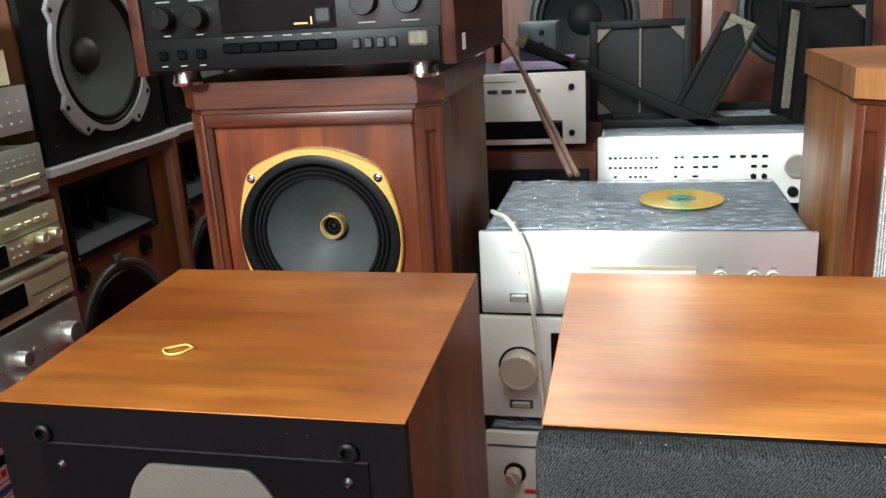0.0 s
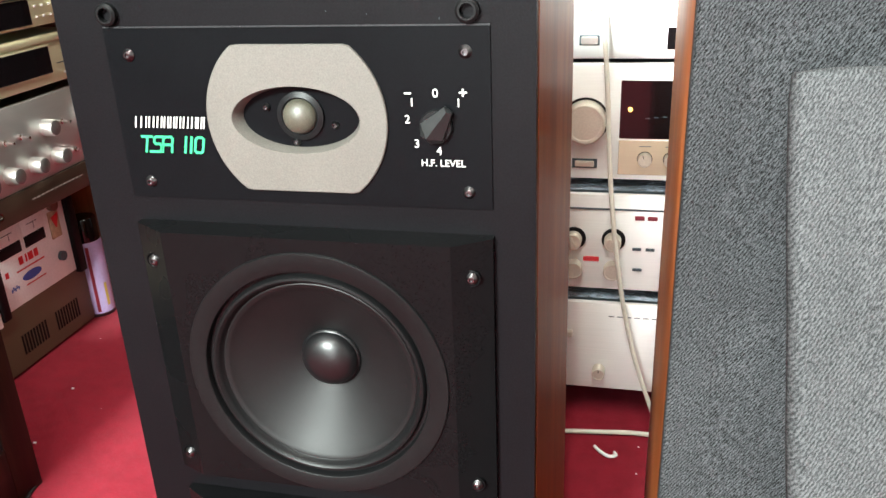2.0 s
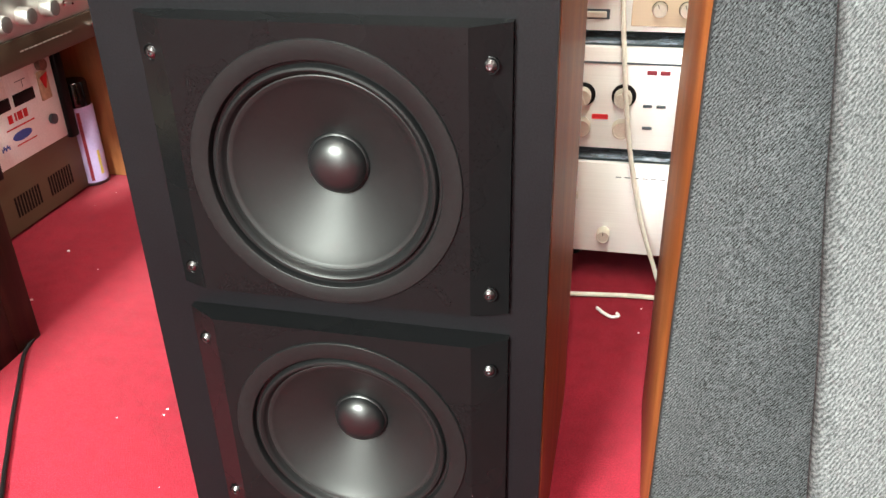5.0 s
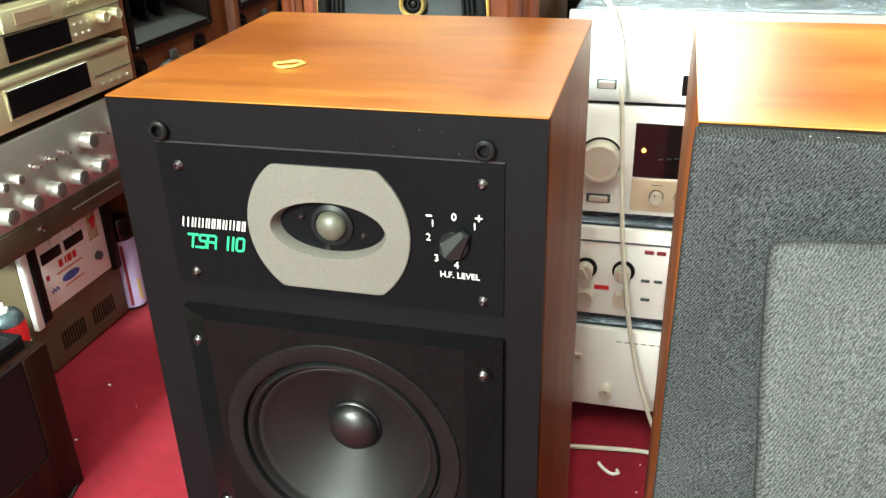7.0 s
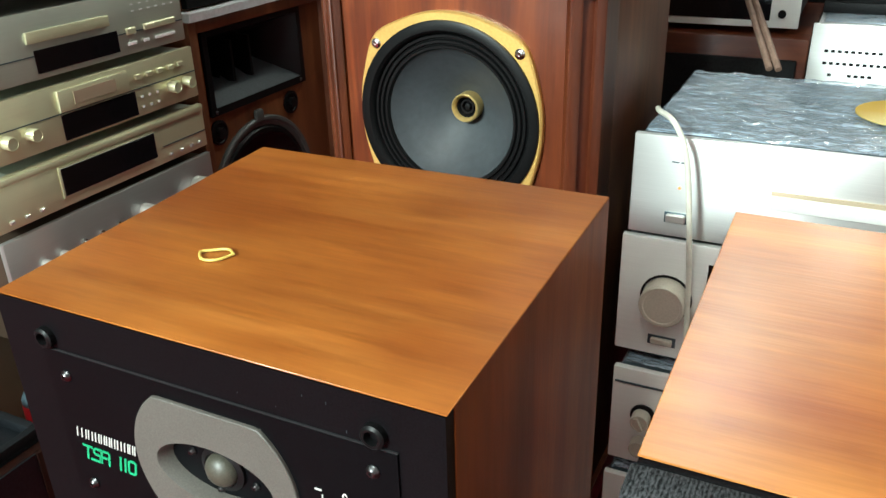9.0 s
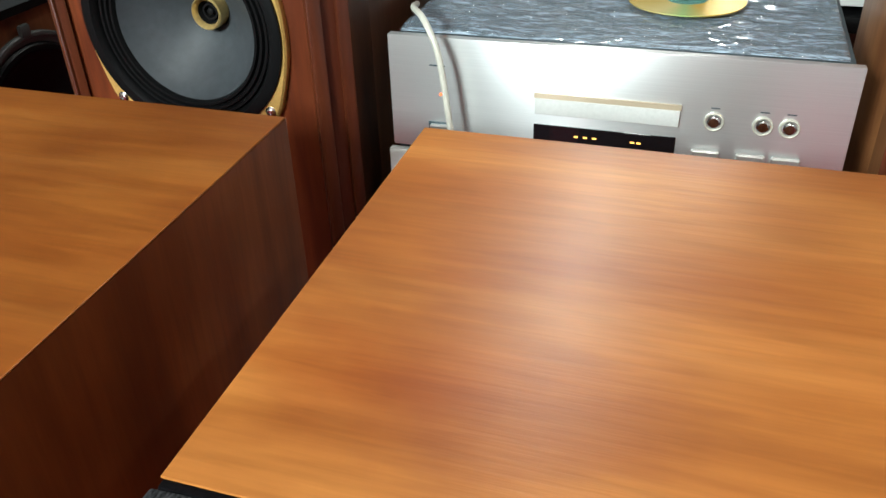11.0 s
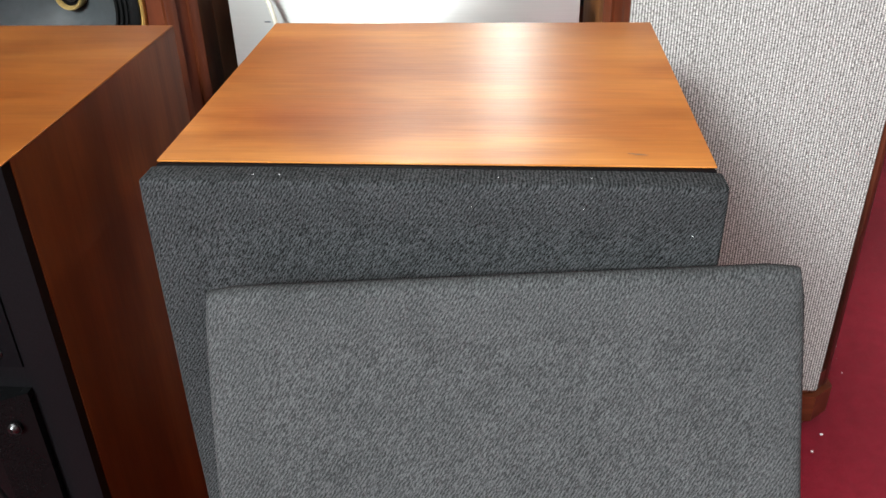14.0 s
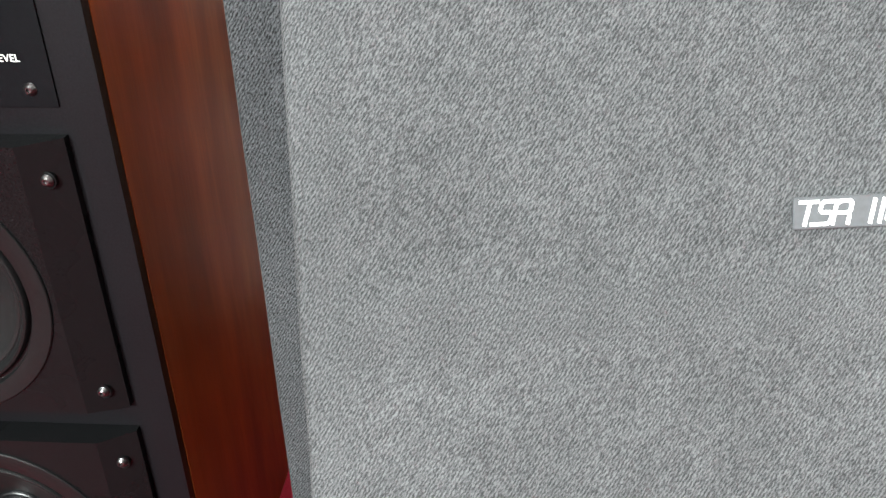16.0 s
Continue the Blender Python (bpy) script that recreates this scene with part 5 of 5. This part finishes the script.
def knob_amp():
    t = thing("silver_amplifier", side(1.078, 0.287), "old silver amplifier with round knobs and a brown lower strip", "amplifier", "stacked separates")
    w = 0.432
    part("case", box(-w / 2 + 0.004, w / 2 - 0.004, 0.0105, 0.33, 0.010, 0.172, 0.002), DARK_BROWN, t)
    part("front_panel", box(-w / 2, w / 2, 0, 0.010, 0.050, 0.177, 0.0016), OLD_ALU, t)
    part("lower_strip", box(-w / 2, w / 2, -0.004, 0.010, 0.006, 0.0495, 0.002), DARK_BROWN, t, "dark brown lower strip")
    bars("strip_print", [(-0.02 + 0.011 * i, 0.030, 0.008, 0.002) for i in range(12)], -0.004, STUD, t)
    for x in (-0.165, -0.110, -0.055, 0.002, 0.058):
        knob(t, x, 0.078, 0.0135, 0.020, KNOB_ALU, cap=KNOB_FACE)
    for x in (0.045,):
        knob(t, x, 0.128, 0.0135, 0.020, KNOB_ALU, cap=KNOB_FACE)
    knob(t, 0.172, 0.124, 0.021, 0.022, KNOB_ALU, cap=KNOB_FACE)
    for x in (-0.158, -0.125):
        knob(t, x, 0.122, 0.008, 0.014, KNOB_ALU, cap=KNOB_FACE)
    for x in (-0.085, -0.050, -0.015, 0.085, 0.105):
        lever(t, x, 0.128 if x < 0.1 else 0.075)
    for x in (-0.10, 0.165, 0.195):
        part("socket", turned([(0.007, 0), (0.007, 0.003), (0.004, 0.003), (0.004, -0.002), (0, -0.002)], x, -0.004, 0.027, 16), CHROME, t)
    for sx in (-0.17, 0.17):
        for y in (0.04, 0.28):
            part("foot", lathe(bmesh.new(), [(0, 0), (0.014, 0), (0.014, 0.0098), (0, 0.0098)], 14, Matrix.Translation((sx, y, 0))), BLACK, t)


def deck_long_window():
    t = separate("gold_tuner", side(1.075, 0.466), "champagne tuner with a long rounded display", "tuner", 0.432, 0.088, 0.31, CHAMPAGNE, GREYALU, "stacked separates")
    part("window_bezel", box(-0.10, 0.095, -0.003, -0.0003, 0.026, 0.074, 0.0012), CHAMPAGNE, t)
    part("display_window", box(-0.097, 0.092, -0.0042, -0.0031, 0.029, 0.071, 0.0005, 1), SMOKE, t)
    part("top_ridge", box(-0.214, 0.214, -0.004, -0.0003, 0.0765, 0.087, 0.002), CHAMPAGNE, t)
    for x in (-0.19, -0.165, -0.14, 0.125, 0.150, 0.175, 0.195):
        button(t, x, 0.024, 0.007, 0.005, KNOB_ALU, 0.004)
    part("groove", box(0.11, 0.214, -0.0012, -0.0003, 0.040, 0.0415), CHASSIS, t)


def deck_cassette():
    t = separate("gold_cassette_deck", side(1.072, 0.557), "champagne cassette deck with round gold knobs", "cassette deck", 0.432, 0.097, 0.30, CHAMPAGNE, GREYALU, "stacked separates")
    part("door_frame", box(-0.072, 0.062, -0.006, -0.0003, 0.058, 0.090, 0.002), CHAMPAGNE, t)
    part("door_slot", box(-0.045, 0.035, -0.0072, -0.0061, 0.066, 0.084), BRONZE, t)
    window(t, -0.070, 0.075, 0.016, 0.054)
    for x in (-0.165, -0.125, 0.155, 0.190):
        knob(t, x, 0.042, 0.0095, 0.016, CHAMPAGNE)
    for i in range(5):
        button(t, 0.085 + 0.024 * i, 0.075, 0.013, 0.008, CHAMPAGNE, 0.005)
    for i in range(3):
        for j in range(2):
            button(t, 0.088 + 0.017 * i, 0.026 + 0.016 * j, 0.005, 0.004, WHITE, 0.002)
    part("groove", box(-0.214, 0.214, -0.0012, -0.0003, 0.0555, 0.057), CHASSIS, t)


def deck_tray():
    t = separate("grey_disc_player", side(1.062, 0.656), "grey-gold disc player with a tray and dark display", "disc player", 0.432, 0.103, 0.30, GREYALU, GREYALU, "stacked separates")
    part("tray", box(-0.090, 0.058, -0.005, -0.0003, 0.062, 0.078, 0.0015), CHAMPAGNE, t)
    window(t, -0.080, 0.072, 0.020, 0.052)
    part("groove", box(-0.214, 0.214, -0.0012, -0.0003, 0.044, 0.0455), CHASSIS, t)
    button(t, 0.098, 0.047, 0.020, 0.010, CHAMPAGNE, 0.005)
    button(t, 0.160, 0.048, 0.070, 0.010, CHAMPAGNE, 0.005)
    for x, w in ((0.098, 0.018), (0.128, 0.012), (0.170, 0.045)):
        button(t, x, 0.028, w, 0.005, WHITE, 0.003)
    for i in range(6):
        for j in range(2):
            button(t, 0.110 + 0.017 * i, 0.075 + 0.010 * j, 0.006, 0.0022, WHITE, 0.001)


def deck_rounded():
    t = separate("silver_deck", side(1.055, 0.768), "silver-grey deck with a rounded front edge", "deck", 0.432, 0.092, 0.30, SILVER_COOL, BLACK_METAL, "stacked separates", foot=0.014)
    window(t, -0.10, 0.05, 0.030, 0.070)
    for i in range(3):
        for j in range(3):
            button(t, 0.140 + 0.024 * i, 0.032 + 0.018 * j, 0.004, 0.004, WHITE, 0.002)


def gold_cube():
    t = thing("gold_speaker_box", side(1.10, 0.862), "small champagne box with a flared front on the stack", "box", "stacked separates")
    part("body", box(-0.10, 0.075, 0.02, 0.20, 0.0, 0.15, 0.004), CHAMPAGNE, t)
    bm = bmesh.new()
    loops(bm, [[Vector(p) for p in rect_ring(0.080, 0.005, 0.06, -0.03, 0.02)], [Vector(p) for p in rect_ring(0.060, 0.015, 0.05, 0.0195, 0.0)]])
    part("flare", bm, CHAMPAGNE, t)


knob_amp()
deck_long_window()
deck_cassette()
deck_tray()
deck_rounded()
gold_cube()


def stabiliser():
    t = thing("voltage_stabiliser", side(1.118, 0.0, -1.092), "brown steel voltage stabiliser with a white meter panel", "stabiliser")
    w, h = 0.254, 0.286
    part("case", box(-w / 2, w / 2, 0.0, 0.30, 0.004, h, 0.004), BROWN_METAL, t)
    mp = part("meter_panel", box(-0.090, 0.100, -0.004, -0.0003, 0.118, 0.272, 0.002), WHITE, t, "white printed meter panel")
    for x in (-0.098, 0.108):
        part("panel_bracket", box(x - 0.010, x + 0.010, -0.014, -0.0003, 0.112, 0.280, 0.003), BLACK, t)
    part("panel_flange", box(-0.126, -0.1095, -0.012, -0.0003, 0.106, 0.262, 0.002), WHITE, t)
    for x in (-0.050, 0.012):
        part("meter", box(x - 0.026, x + 0.026, -0.0055, -0.0041, 0.210, 0.262, 0.001), WHITE, mp)
        part("meter_mask", box(x - 0.026, x + 0.026, -0.0068, -0.0056, 0.208, 0.228, 0.001), BLACK, mp)
        bars("meter_scale", [(x, 0.246, 0.026, 0.0012), (x + 0.004, 0.240, 0.001, 0.012)], -0.0056, CHASSIS, mp)
    sw = part("switch", box(0.054, 0.080, -0.007, -0.0041, 0.196, 0.246, 0.001), TAN, mp)
    part("switch_rocker", prism(bmesh.new(), [(0.058, 0.236), (0.076, 0.241), (0.067, 0.216)], -0.010, -0.0072), RED, sw)
    part("knob", turned([(0.010, 0), (0.010, 0.01), (0, 0.011)], 0.067, -0.0042, 0.257, 20), TWIG, mp)
    part("knob", turned([(0.009, 0), (0.009, 0.006), (0, 0.007)], 0.067, -0.0042, 0.160, 20), CHASSIS, mp)
    for bar in [(-0.030, 0.192, 0.010, 0.014), (-0.017, 0.192, 0.004, 0.014), (-0.006, 0.192, 0.012, 0.014), (0.008, 0.192, 0.010, 0.014), (-0.068, 0.180, 0.008, 0.010)]:
        bars("red_print", [bar], -0.004, RED, mp)
    bars("red_print_small", [(-0.01, 0.176, 0.07, 0.0025), (-0.005, 0.146, 0.05, 0.002)], -0.004, RED, mp)
    bm = bmesh.new()
    prism(bm, ellipse(-0.012, 0.160, 0.024, 0.008, 24), -0.0046, -0.004)
    part("blue_badge", bm, BLUE, mp)
    bars("blue_print", [(-0.065 + 0.004 * i, 0.150 + 0.003 * (i % 2), 0.003, 0.006) for i in range(5)], -0.004, BLUE, mp)
    for gx in (-0.068, 0.022):
        for i in range(9):
            part("vent_slot", box(gx + 0.0075 * i, gx + 0.0075 * i + 0.004, -0.0006, 0.0002, 0.030, 0.066), BLACK, t)
    for sx in (-0.10, 0.10):
        for y in (0.03, 0.27):
            part("foot", box(sx - 0.012, sx + 0.012, y - 0.012, y + 0.012, 0.0, 0.0038), BLACK, t)
    t = thing("brown_box", side(0.845, 0.0, -1.16), "plain brown steel box beside the stabiliser", "box")
    part("case", box(-0.135, 0.135, 0.0, 0.26, 0.0, 0.286, 0.005), BROWN_METAL, t)


stabiliser()


def spray_can(x, y, z, kind, tall=1.0):
    if kind == "lilac":
        t = thing("spray_can", pose(x, y, z), "lilac and maroon spray can with a clear dark cap", "spray can", "spray cans")
        body, cap = LILAC, SMOKE
    else:
        t = thing("spray_can", pose(x, y, z) @ Matrix.Diagonal((1, 1, tall, 1)), "red and white spray can with a white nozzle", "spray can", "spray cans")
        body, cap = RED, WHITE
    part("base_rim", lathe(bmesh.new(), [(0, 0), (0.0285, 0), (0.0292, 0.003), (0.0285, 0.006), (0, 0.006)], 28), DULLSTEEL, t)
    part("can_body", lathe(bmesh.new(), [(0, 0.0062), (0.028, 0.0062), (0.028, 0.150), (0.026, 0.154), (0, 0.154)], 32), body, t)
    outline = [(0, 0.1543), (0.0265, 0.1543), (0.0262, 0.196), (0.024, 0.2), (0, 0.2)]
    if kind != "lilac":
        part("shoulder", lathe(bmesh.new(), [(0, 0.1543), (0.0275, 0.1543), (0.0270, 0.1580), (0.0225, 0.1640), (0.0140, 0.1672), (0.0125, 0.1655), (0, 0.1655)], 28), CHASSIS, t)
        outline = [(0, 0.1658), (0.0095, 0.1658), (0.0092, 0.1690), (0.0050, 0.1705), (0.0045, 0.1750), (0, 0.1755)]
        for z0, z1 in ((0.118, 0.130), (0.060, 0.072)):
            part("label_band", lathe(bmesh.new(), [(0.0282, z0), (0.0282, z1)], 28), WHITE, t)
    part("cap", lathe(bmesh.new(), outline, 32), cap, t)
    if kind == "lilac":
        for a0, mat in ((-62, MAROON), (-95, BLUE), (-20, YELLOW)):
            bm = bmesh.new()
            rows = []
            for zz in (0.01, 0.146):
                rows.append([Vector((0.0283 * math.cos(radians(a0 + d)), 0.0283 * math.sin(radians(a0 + d)), zz if mat is not YELLOW else 0.02 + (zz - 0.01) * 0.35)) for d in (0, 4, 8, 12)])
            vs = [[bm.verts.new(p) for p in r] for r in rows]
            for i in range(3):
                bm.faces.new((vs[0][i], vs[0][i + 1], vs[1][i + 1], vs[1][i]))
            part("label_stripe", bm, mat, t)


spray_can(-1.103, 1.277, 0.0, "lilac")
spray_can(-0.992, 0.845, 0.0, "red", 1.46)


def horn_speaker(y0):
    t = thing("horn_loudspeaker", side(y0, 0.0, -1.030), "wooden loudspeaker with a black horn mouth and large woofer", "loudspeaker", "horn loudspeakers")
    W, H, D = 0.222, 0.688, 0.42
    for n, b in (("side_panel", (-W, -W + 0.020, 0, D, 0, H)), ("side_panel", (W - 0.020, W, 0, D, 0, H)), ("top_panel", (-W + 0.0202, W - 0.0202, 0, D, H - 0.022, H)), ("bottom_panel", (-W + 0.0202, W - 0.0202, 0, D, 0, 0.022)), ("back_panel", (-W + 0.0202, W - 0.0202, D - 0.015, D, 0.0222, H - 0.0222))):
        part(n, box(*b, 0.0015), OAK, t)
    # front board, open where the horn goes in
    part("front_board", holed(bmesh.new(), -W + 0.0205, W - 0.0205, 0.0225, 0.512, 0.022, 0.036, -0.044, 0.305, 0.140), OAK, t)
    for b in ((-W + 0.0205, -0.172, 0.022, 0.036, 0.5122, H - 0.0225), (0.118, W - 0.0205, 0.022, 0.036, 0.5122, H - 0.0225)):
        part("front_board", box(*b), OAK, t)
    fl = bmesh.new()
    o = [Vector(p) for p in rect_ring(0.150, 0.506, 0.662, 0.0215, -0.027)]
    o2 = [Vector(p) for p in rect_ring(0.150, 0.506, 0.662, 0.014, -0.027)]
    i1 = [Vector(p) for p in rect_ring(0.137, 0.520, 0.652, 0.014, -0.027)]
    i2 = [Vector(p) for p in rect_ring(0.075, 0.560, 0.610, 0.13, -0.027)]
    i3 = [Vector(p) for p in rect_ring(0.045, 0.575, 0.595, 0.22, -0.027)]
    loops(fl, [o, o2, i1, i2, i3])
    fl.faces.new([fl.verts.new(p) for p in i3])
    hn = part("horn", fl, BLACK, t, "black cast horn mouth")
    lip = bmesh.new()
    rows = []
    for k in range(41):
        x = -0.160 + 0.266 * k / 40
        rise = 0.030 + 0.014 * abs(math.sin(math.pi * 3 * k / 40))
        rows.append([Vector((x, 0.0155, 0.5205)), Vector((x, 0.0155 + rise * 2.0, 0.5205 + rise)), Vector((x, 0.0165 + rise * 2.0, 0.5195 + rise)), Vector((x, 0.0175, 0.5195))])
    vs = loops(lip, rows)
    lip.faces.new(vs[0][::-1])
    lip.faces.new(vs[-1])
    # The lip's grey stands for light on the horn's lower flank.
    part("horn_lip", lip, HORN_LIP_LIT, hn, "scalloped lower lip, greyed to look lit")
    for x in (-0.060, -0.005):
        part("horn_vane", prism(bmesh.new(), [(x - 0.003, 0.545), (x + 0.003, 0.545), (x + 0.003, 0.625), (x - 0.003, 0.625)], 0.05, 0.16), BLACK_PAINT, hn)
    for x in (-0.165, 0.105):
        screw(hn, x, 0.014, 0.513, 0.003)
    for x in (-0.160, 0.070):
        rim = part("control_dial", turned([(0.024, 0), (0.024, 0.004), (0.020, 0.005), (0.018, 0.002), (0.010, 0.002), (0.010, 0.012), (0, 0.013)], x, 0.022, 0.472, 28), BLACK, t, "round black level dial")
    z = 0.305
    rim = part("woofer_rim", turned([(0.165, 0), (0.165, 0.006), (0.1625, 0.009), (0.157, 0.009), (0.154, 0.004), (0.1450, 0.002)], -0.044, 0.022, z, 56), DARK_CAST, t, "dark grey cast woofer rim")
    part("rim_lug", box(-0.056, -0.032, 0.010, 0.0215, z + 0.158, z + 0.182, 0.005), DARK_CAST, rim)
    part("surround", turned([(0.1452, 0.001), (0.140, 0.007), (0.132, 0.007), (0.126, 0.0)], -0.044, 0.022, z, 56), RUBBER, rim)
    part("cone", turned([(0.1262, 0), (0.12, -0.005), (0.085, -0.030), (0.050, -0.052), (0.048, -0.046), (0.036, -0.034), (0.02, -0.027), (0, -0.025)], -0.044, 0.022, z, 48), BLACK_PAINT, rim)
    return t


def paper_woofer_box(y0):
    t = thing("woofer_loudspeaker", side(y0, 0.7035, -1.038), "wood-sided black loudspeaker with a ribbed grey woofer", "loudspeaker", "woofer loudspeakers")
    W, H, D = 0.213, 0.52, 0.34
    z, cx, n = 0.188, 0.004, 64
    bm = holed(bmesh.new(), -W, W, 0, H, 0.013, 0.085, cx, z, 0.137)
    slab(bm, -W, W, 0.0851, D, 0, H)
    part("carcass", bm, WALNUT, t)
    part("front_board", holed(bmesh.new(), -W + 0.006, W - 0.006, 0.004, H - 0.004, 0, 0.0128, cx, z, 0.137), BLACK_PAINT, t, "black painted front board")
    # eight-lugged cast frame
    out = []
    for k in range(n):
        a = 2 * math.pi * (k + 0.5) / n
        d = abs(((math.degrees(a) - 22.5 + 22.5) % 90) - 45)
        r = 0.152 + (0.021 if d < 17 else 0.0)
        out.append((cx + r * math.cos(a), z + r * math.sin(a)))
    inn = [(cx + 0.141 * math.cos(2 * math.pi * (k + 0.5) / n), z + 0.141 * math.sin(2 * math.pi * (k + 0.5) / n)) for k in range(n)]
    bm = bmesh.new()
    loops(bm, [[Vector((x, -0.0002, q)) for x, q in out], [Vector((x, -0.009, q)) for x, q in out], [Vector((x, -0.010, q)) for x, q in inn], [Vector((x, -0.002, q)) for x, q in inn]])
    fr = part("driver_frame", bm, CAST, t, "grey cast driver frame with lugs")
    for k in range(4):
        for da in (-12, 12):
            a = radians(45 + 90 * k + da)
            screw(fr, cx + 0.163 * math.cos(a), -0.009, z + 0.163 * math.sin(a), 0.0042, BLACK)
    prof = [(0.1412, -0.001), (0.138, 0.004), (0.134, 0.004), (0.131, 0.0), (0.128, 0.003), (0.124, 0.003), (0.121, -0.002)]
    part("surround", turned(prof, cx, -0.002, z, n), RUBBER, fr)
    prof = []
    for k in range(45):
        u = k / 44
        prof.append((0.1208 - 0.085 * u, -0.002 - 0.040 * u ** 0.9 + (0.0008 if k % 2 else 0)))
    part("cone", turned(prof, cx, -0.002, z, n), PAPER_CONE, fr, "ribbed grey paper cone")
    part("dust_cap", turned([(0.0365, -0.044), (0.0355, -0.032), (0.031, -0.022), (0.023, -0.0145), (0.012, -0.0105), (0, -0.0095)], cx, -0.002, z, 40), GREEN_CAP, fr, "dark dust cap")
    for x in (-0.175, 0.178):
        screw(t, x, 0.0, 0.03, 0.005, BLACK)
    return t


hs = horn_speaker(1.530)
copy_thing(hs, side(1.985, 0.0, -1.045))
ps = paper_woofer_box(1.530)
copy_thing(ps, side(1.985, 0.7035, -1.050))


def foam(y0, x):
    bm = bmesh.new()
    nx = 30
    rows = []
    for k in range(nx + 1):
        u = -0.226 + 0.452 * k / nx
        s = 0.003 * noise.noise(Vector((u * 20, y0, 0)))
        rows.append([Vector((u, -0.010 + s, 0.0)), Vector((u, 0.33, 0.0)), Vector((u, 0.33, 0.0145)), Vector((u, -0.012 + s, 0.0145 + s * 0.3))])
    vs = loops(bm, rows)
    bm.faces.new(vs[0][::-1])
    bm.faces.new(vs[-1])
    ob = part("foam_sheet", bm, FOAM)
    ob.matrix_basis = side(y0, 0.6885, x)
    tagged(ob, "white packing foam sheet between stacked loudspeakers", "foam sheet", "foam sheets")


foam(1.530, -1.030)
foam(1.985, -1.045)


def low_speaker():
    """A small rosewood loudspeaker on its side, with a black cloth front and a shallow black tray on top."""
    t = thing("small_loudspeaker", pose(-0.867, 0.560, 0.0, 0, 0, 90), "dark rosewood loudspeaker with a sunk black cloth front", "loudspeaker")
    part("cabinet", box(-0.26, 0.222, 0.004, 0.30, 0.0, 0.245, 0.002), DEEPWOOD, t)
    for b in ((0.176, 0.222, -0.002, 0.0038, 0.0, 0.245), (-0.26, 0.1758, -0.002, 0.0038, 0.0, 0.085)):
        part("front_frame", box(*b, 0.001), DEEPWOOD, t)
    part("front_cloth", box(-0.26, 0.1757, 0.0005, 0.0038, 0.0852, 0.2445), INK_CLOTH, t)
    tr = thing("black_tray", pose(-0.885, 0.560, 0.2455, 0, 0, 90), "shallow black tray holding scraps of paper", "tray")
    part("base", box(-0.23, 0.205, 0.0, 0.25, 0.0, 0.004), INK_CLOTH, tr)
    for b in ((-0.23, 0.205, 0.0, 0.012, 0.0042, 0.020), (-0.23, 0.205, 0.238, 0.25, 0.0042, 0.020), (0.193, 0.205, 0.0122, 0.2378, 0.0042, 0.020), (-0.23, -0.218, 0.0122, 0.2378, 0.0042, 0.020)):
        part("rim", box(*b, 0.001), INK_CLOTH, tr)
    random.seed(3)
    for k in range(9):
        bm = bmesh.new()
        u, v = -0.13 + 0.036 * k, 0.055 + 0.055 * (k % 3)
        lathe(bm, [(0, 0), (0.022 + 0.006 * random.random(), 0.002), (0.030, 0.010), (0.019, 0.021), (0, 0.019)], 7)
        ob = part("paper_scrap", bm, TAN, smooth=10)
        ob.matrix_basis = tr.matrix_basis @ pose(u, v, 0.0042, 0, 0, 40 * k)
        tagged(ob, "crumpled tan scrap of paper in the tray", "paper scrap", "tray scraps")


low_speaker()
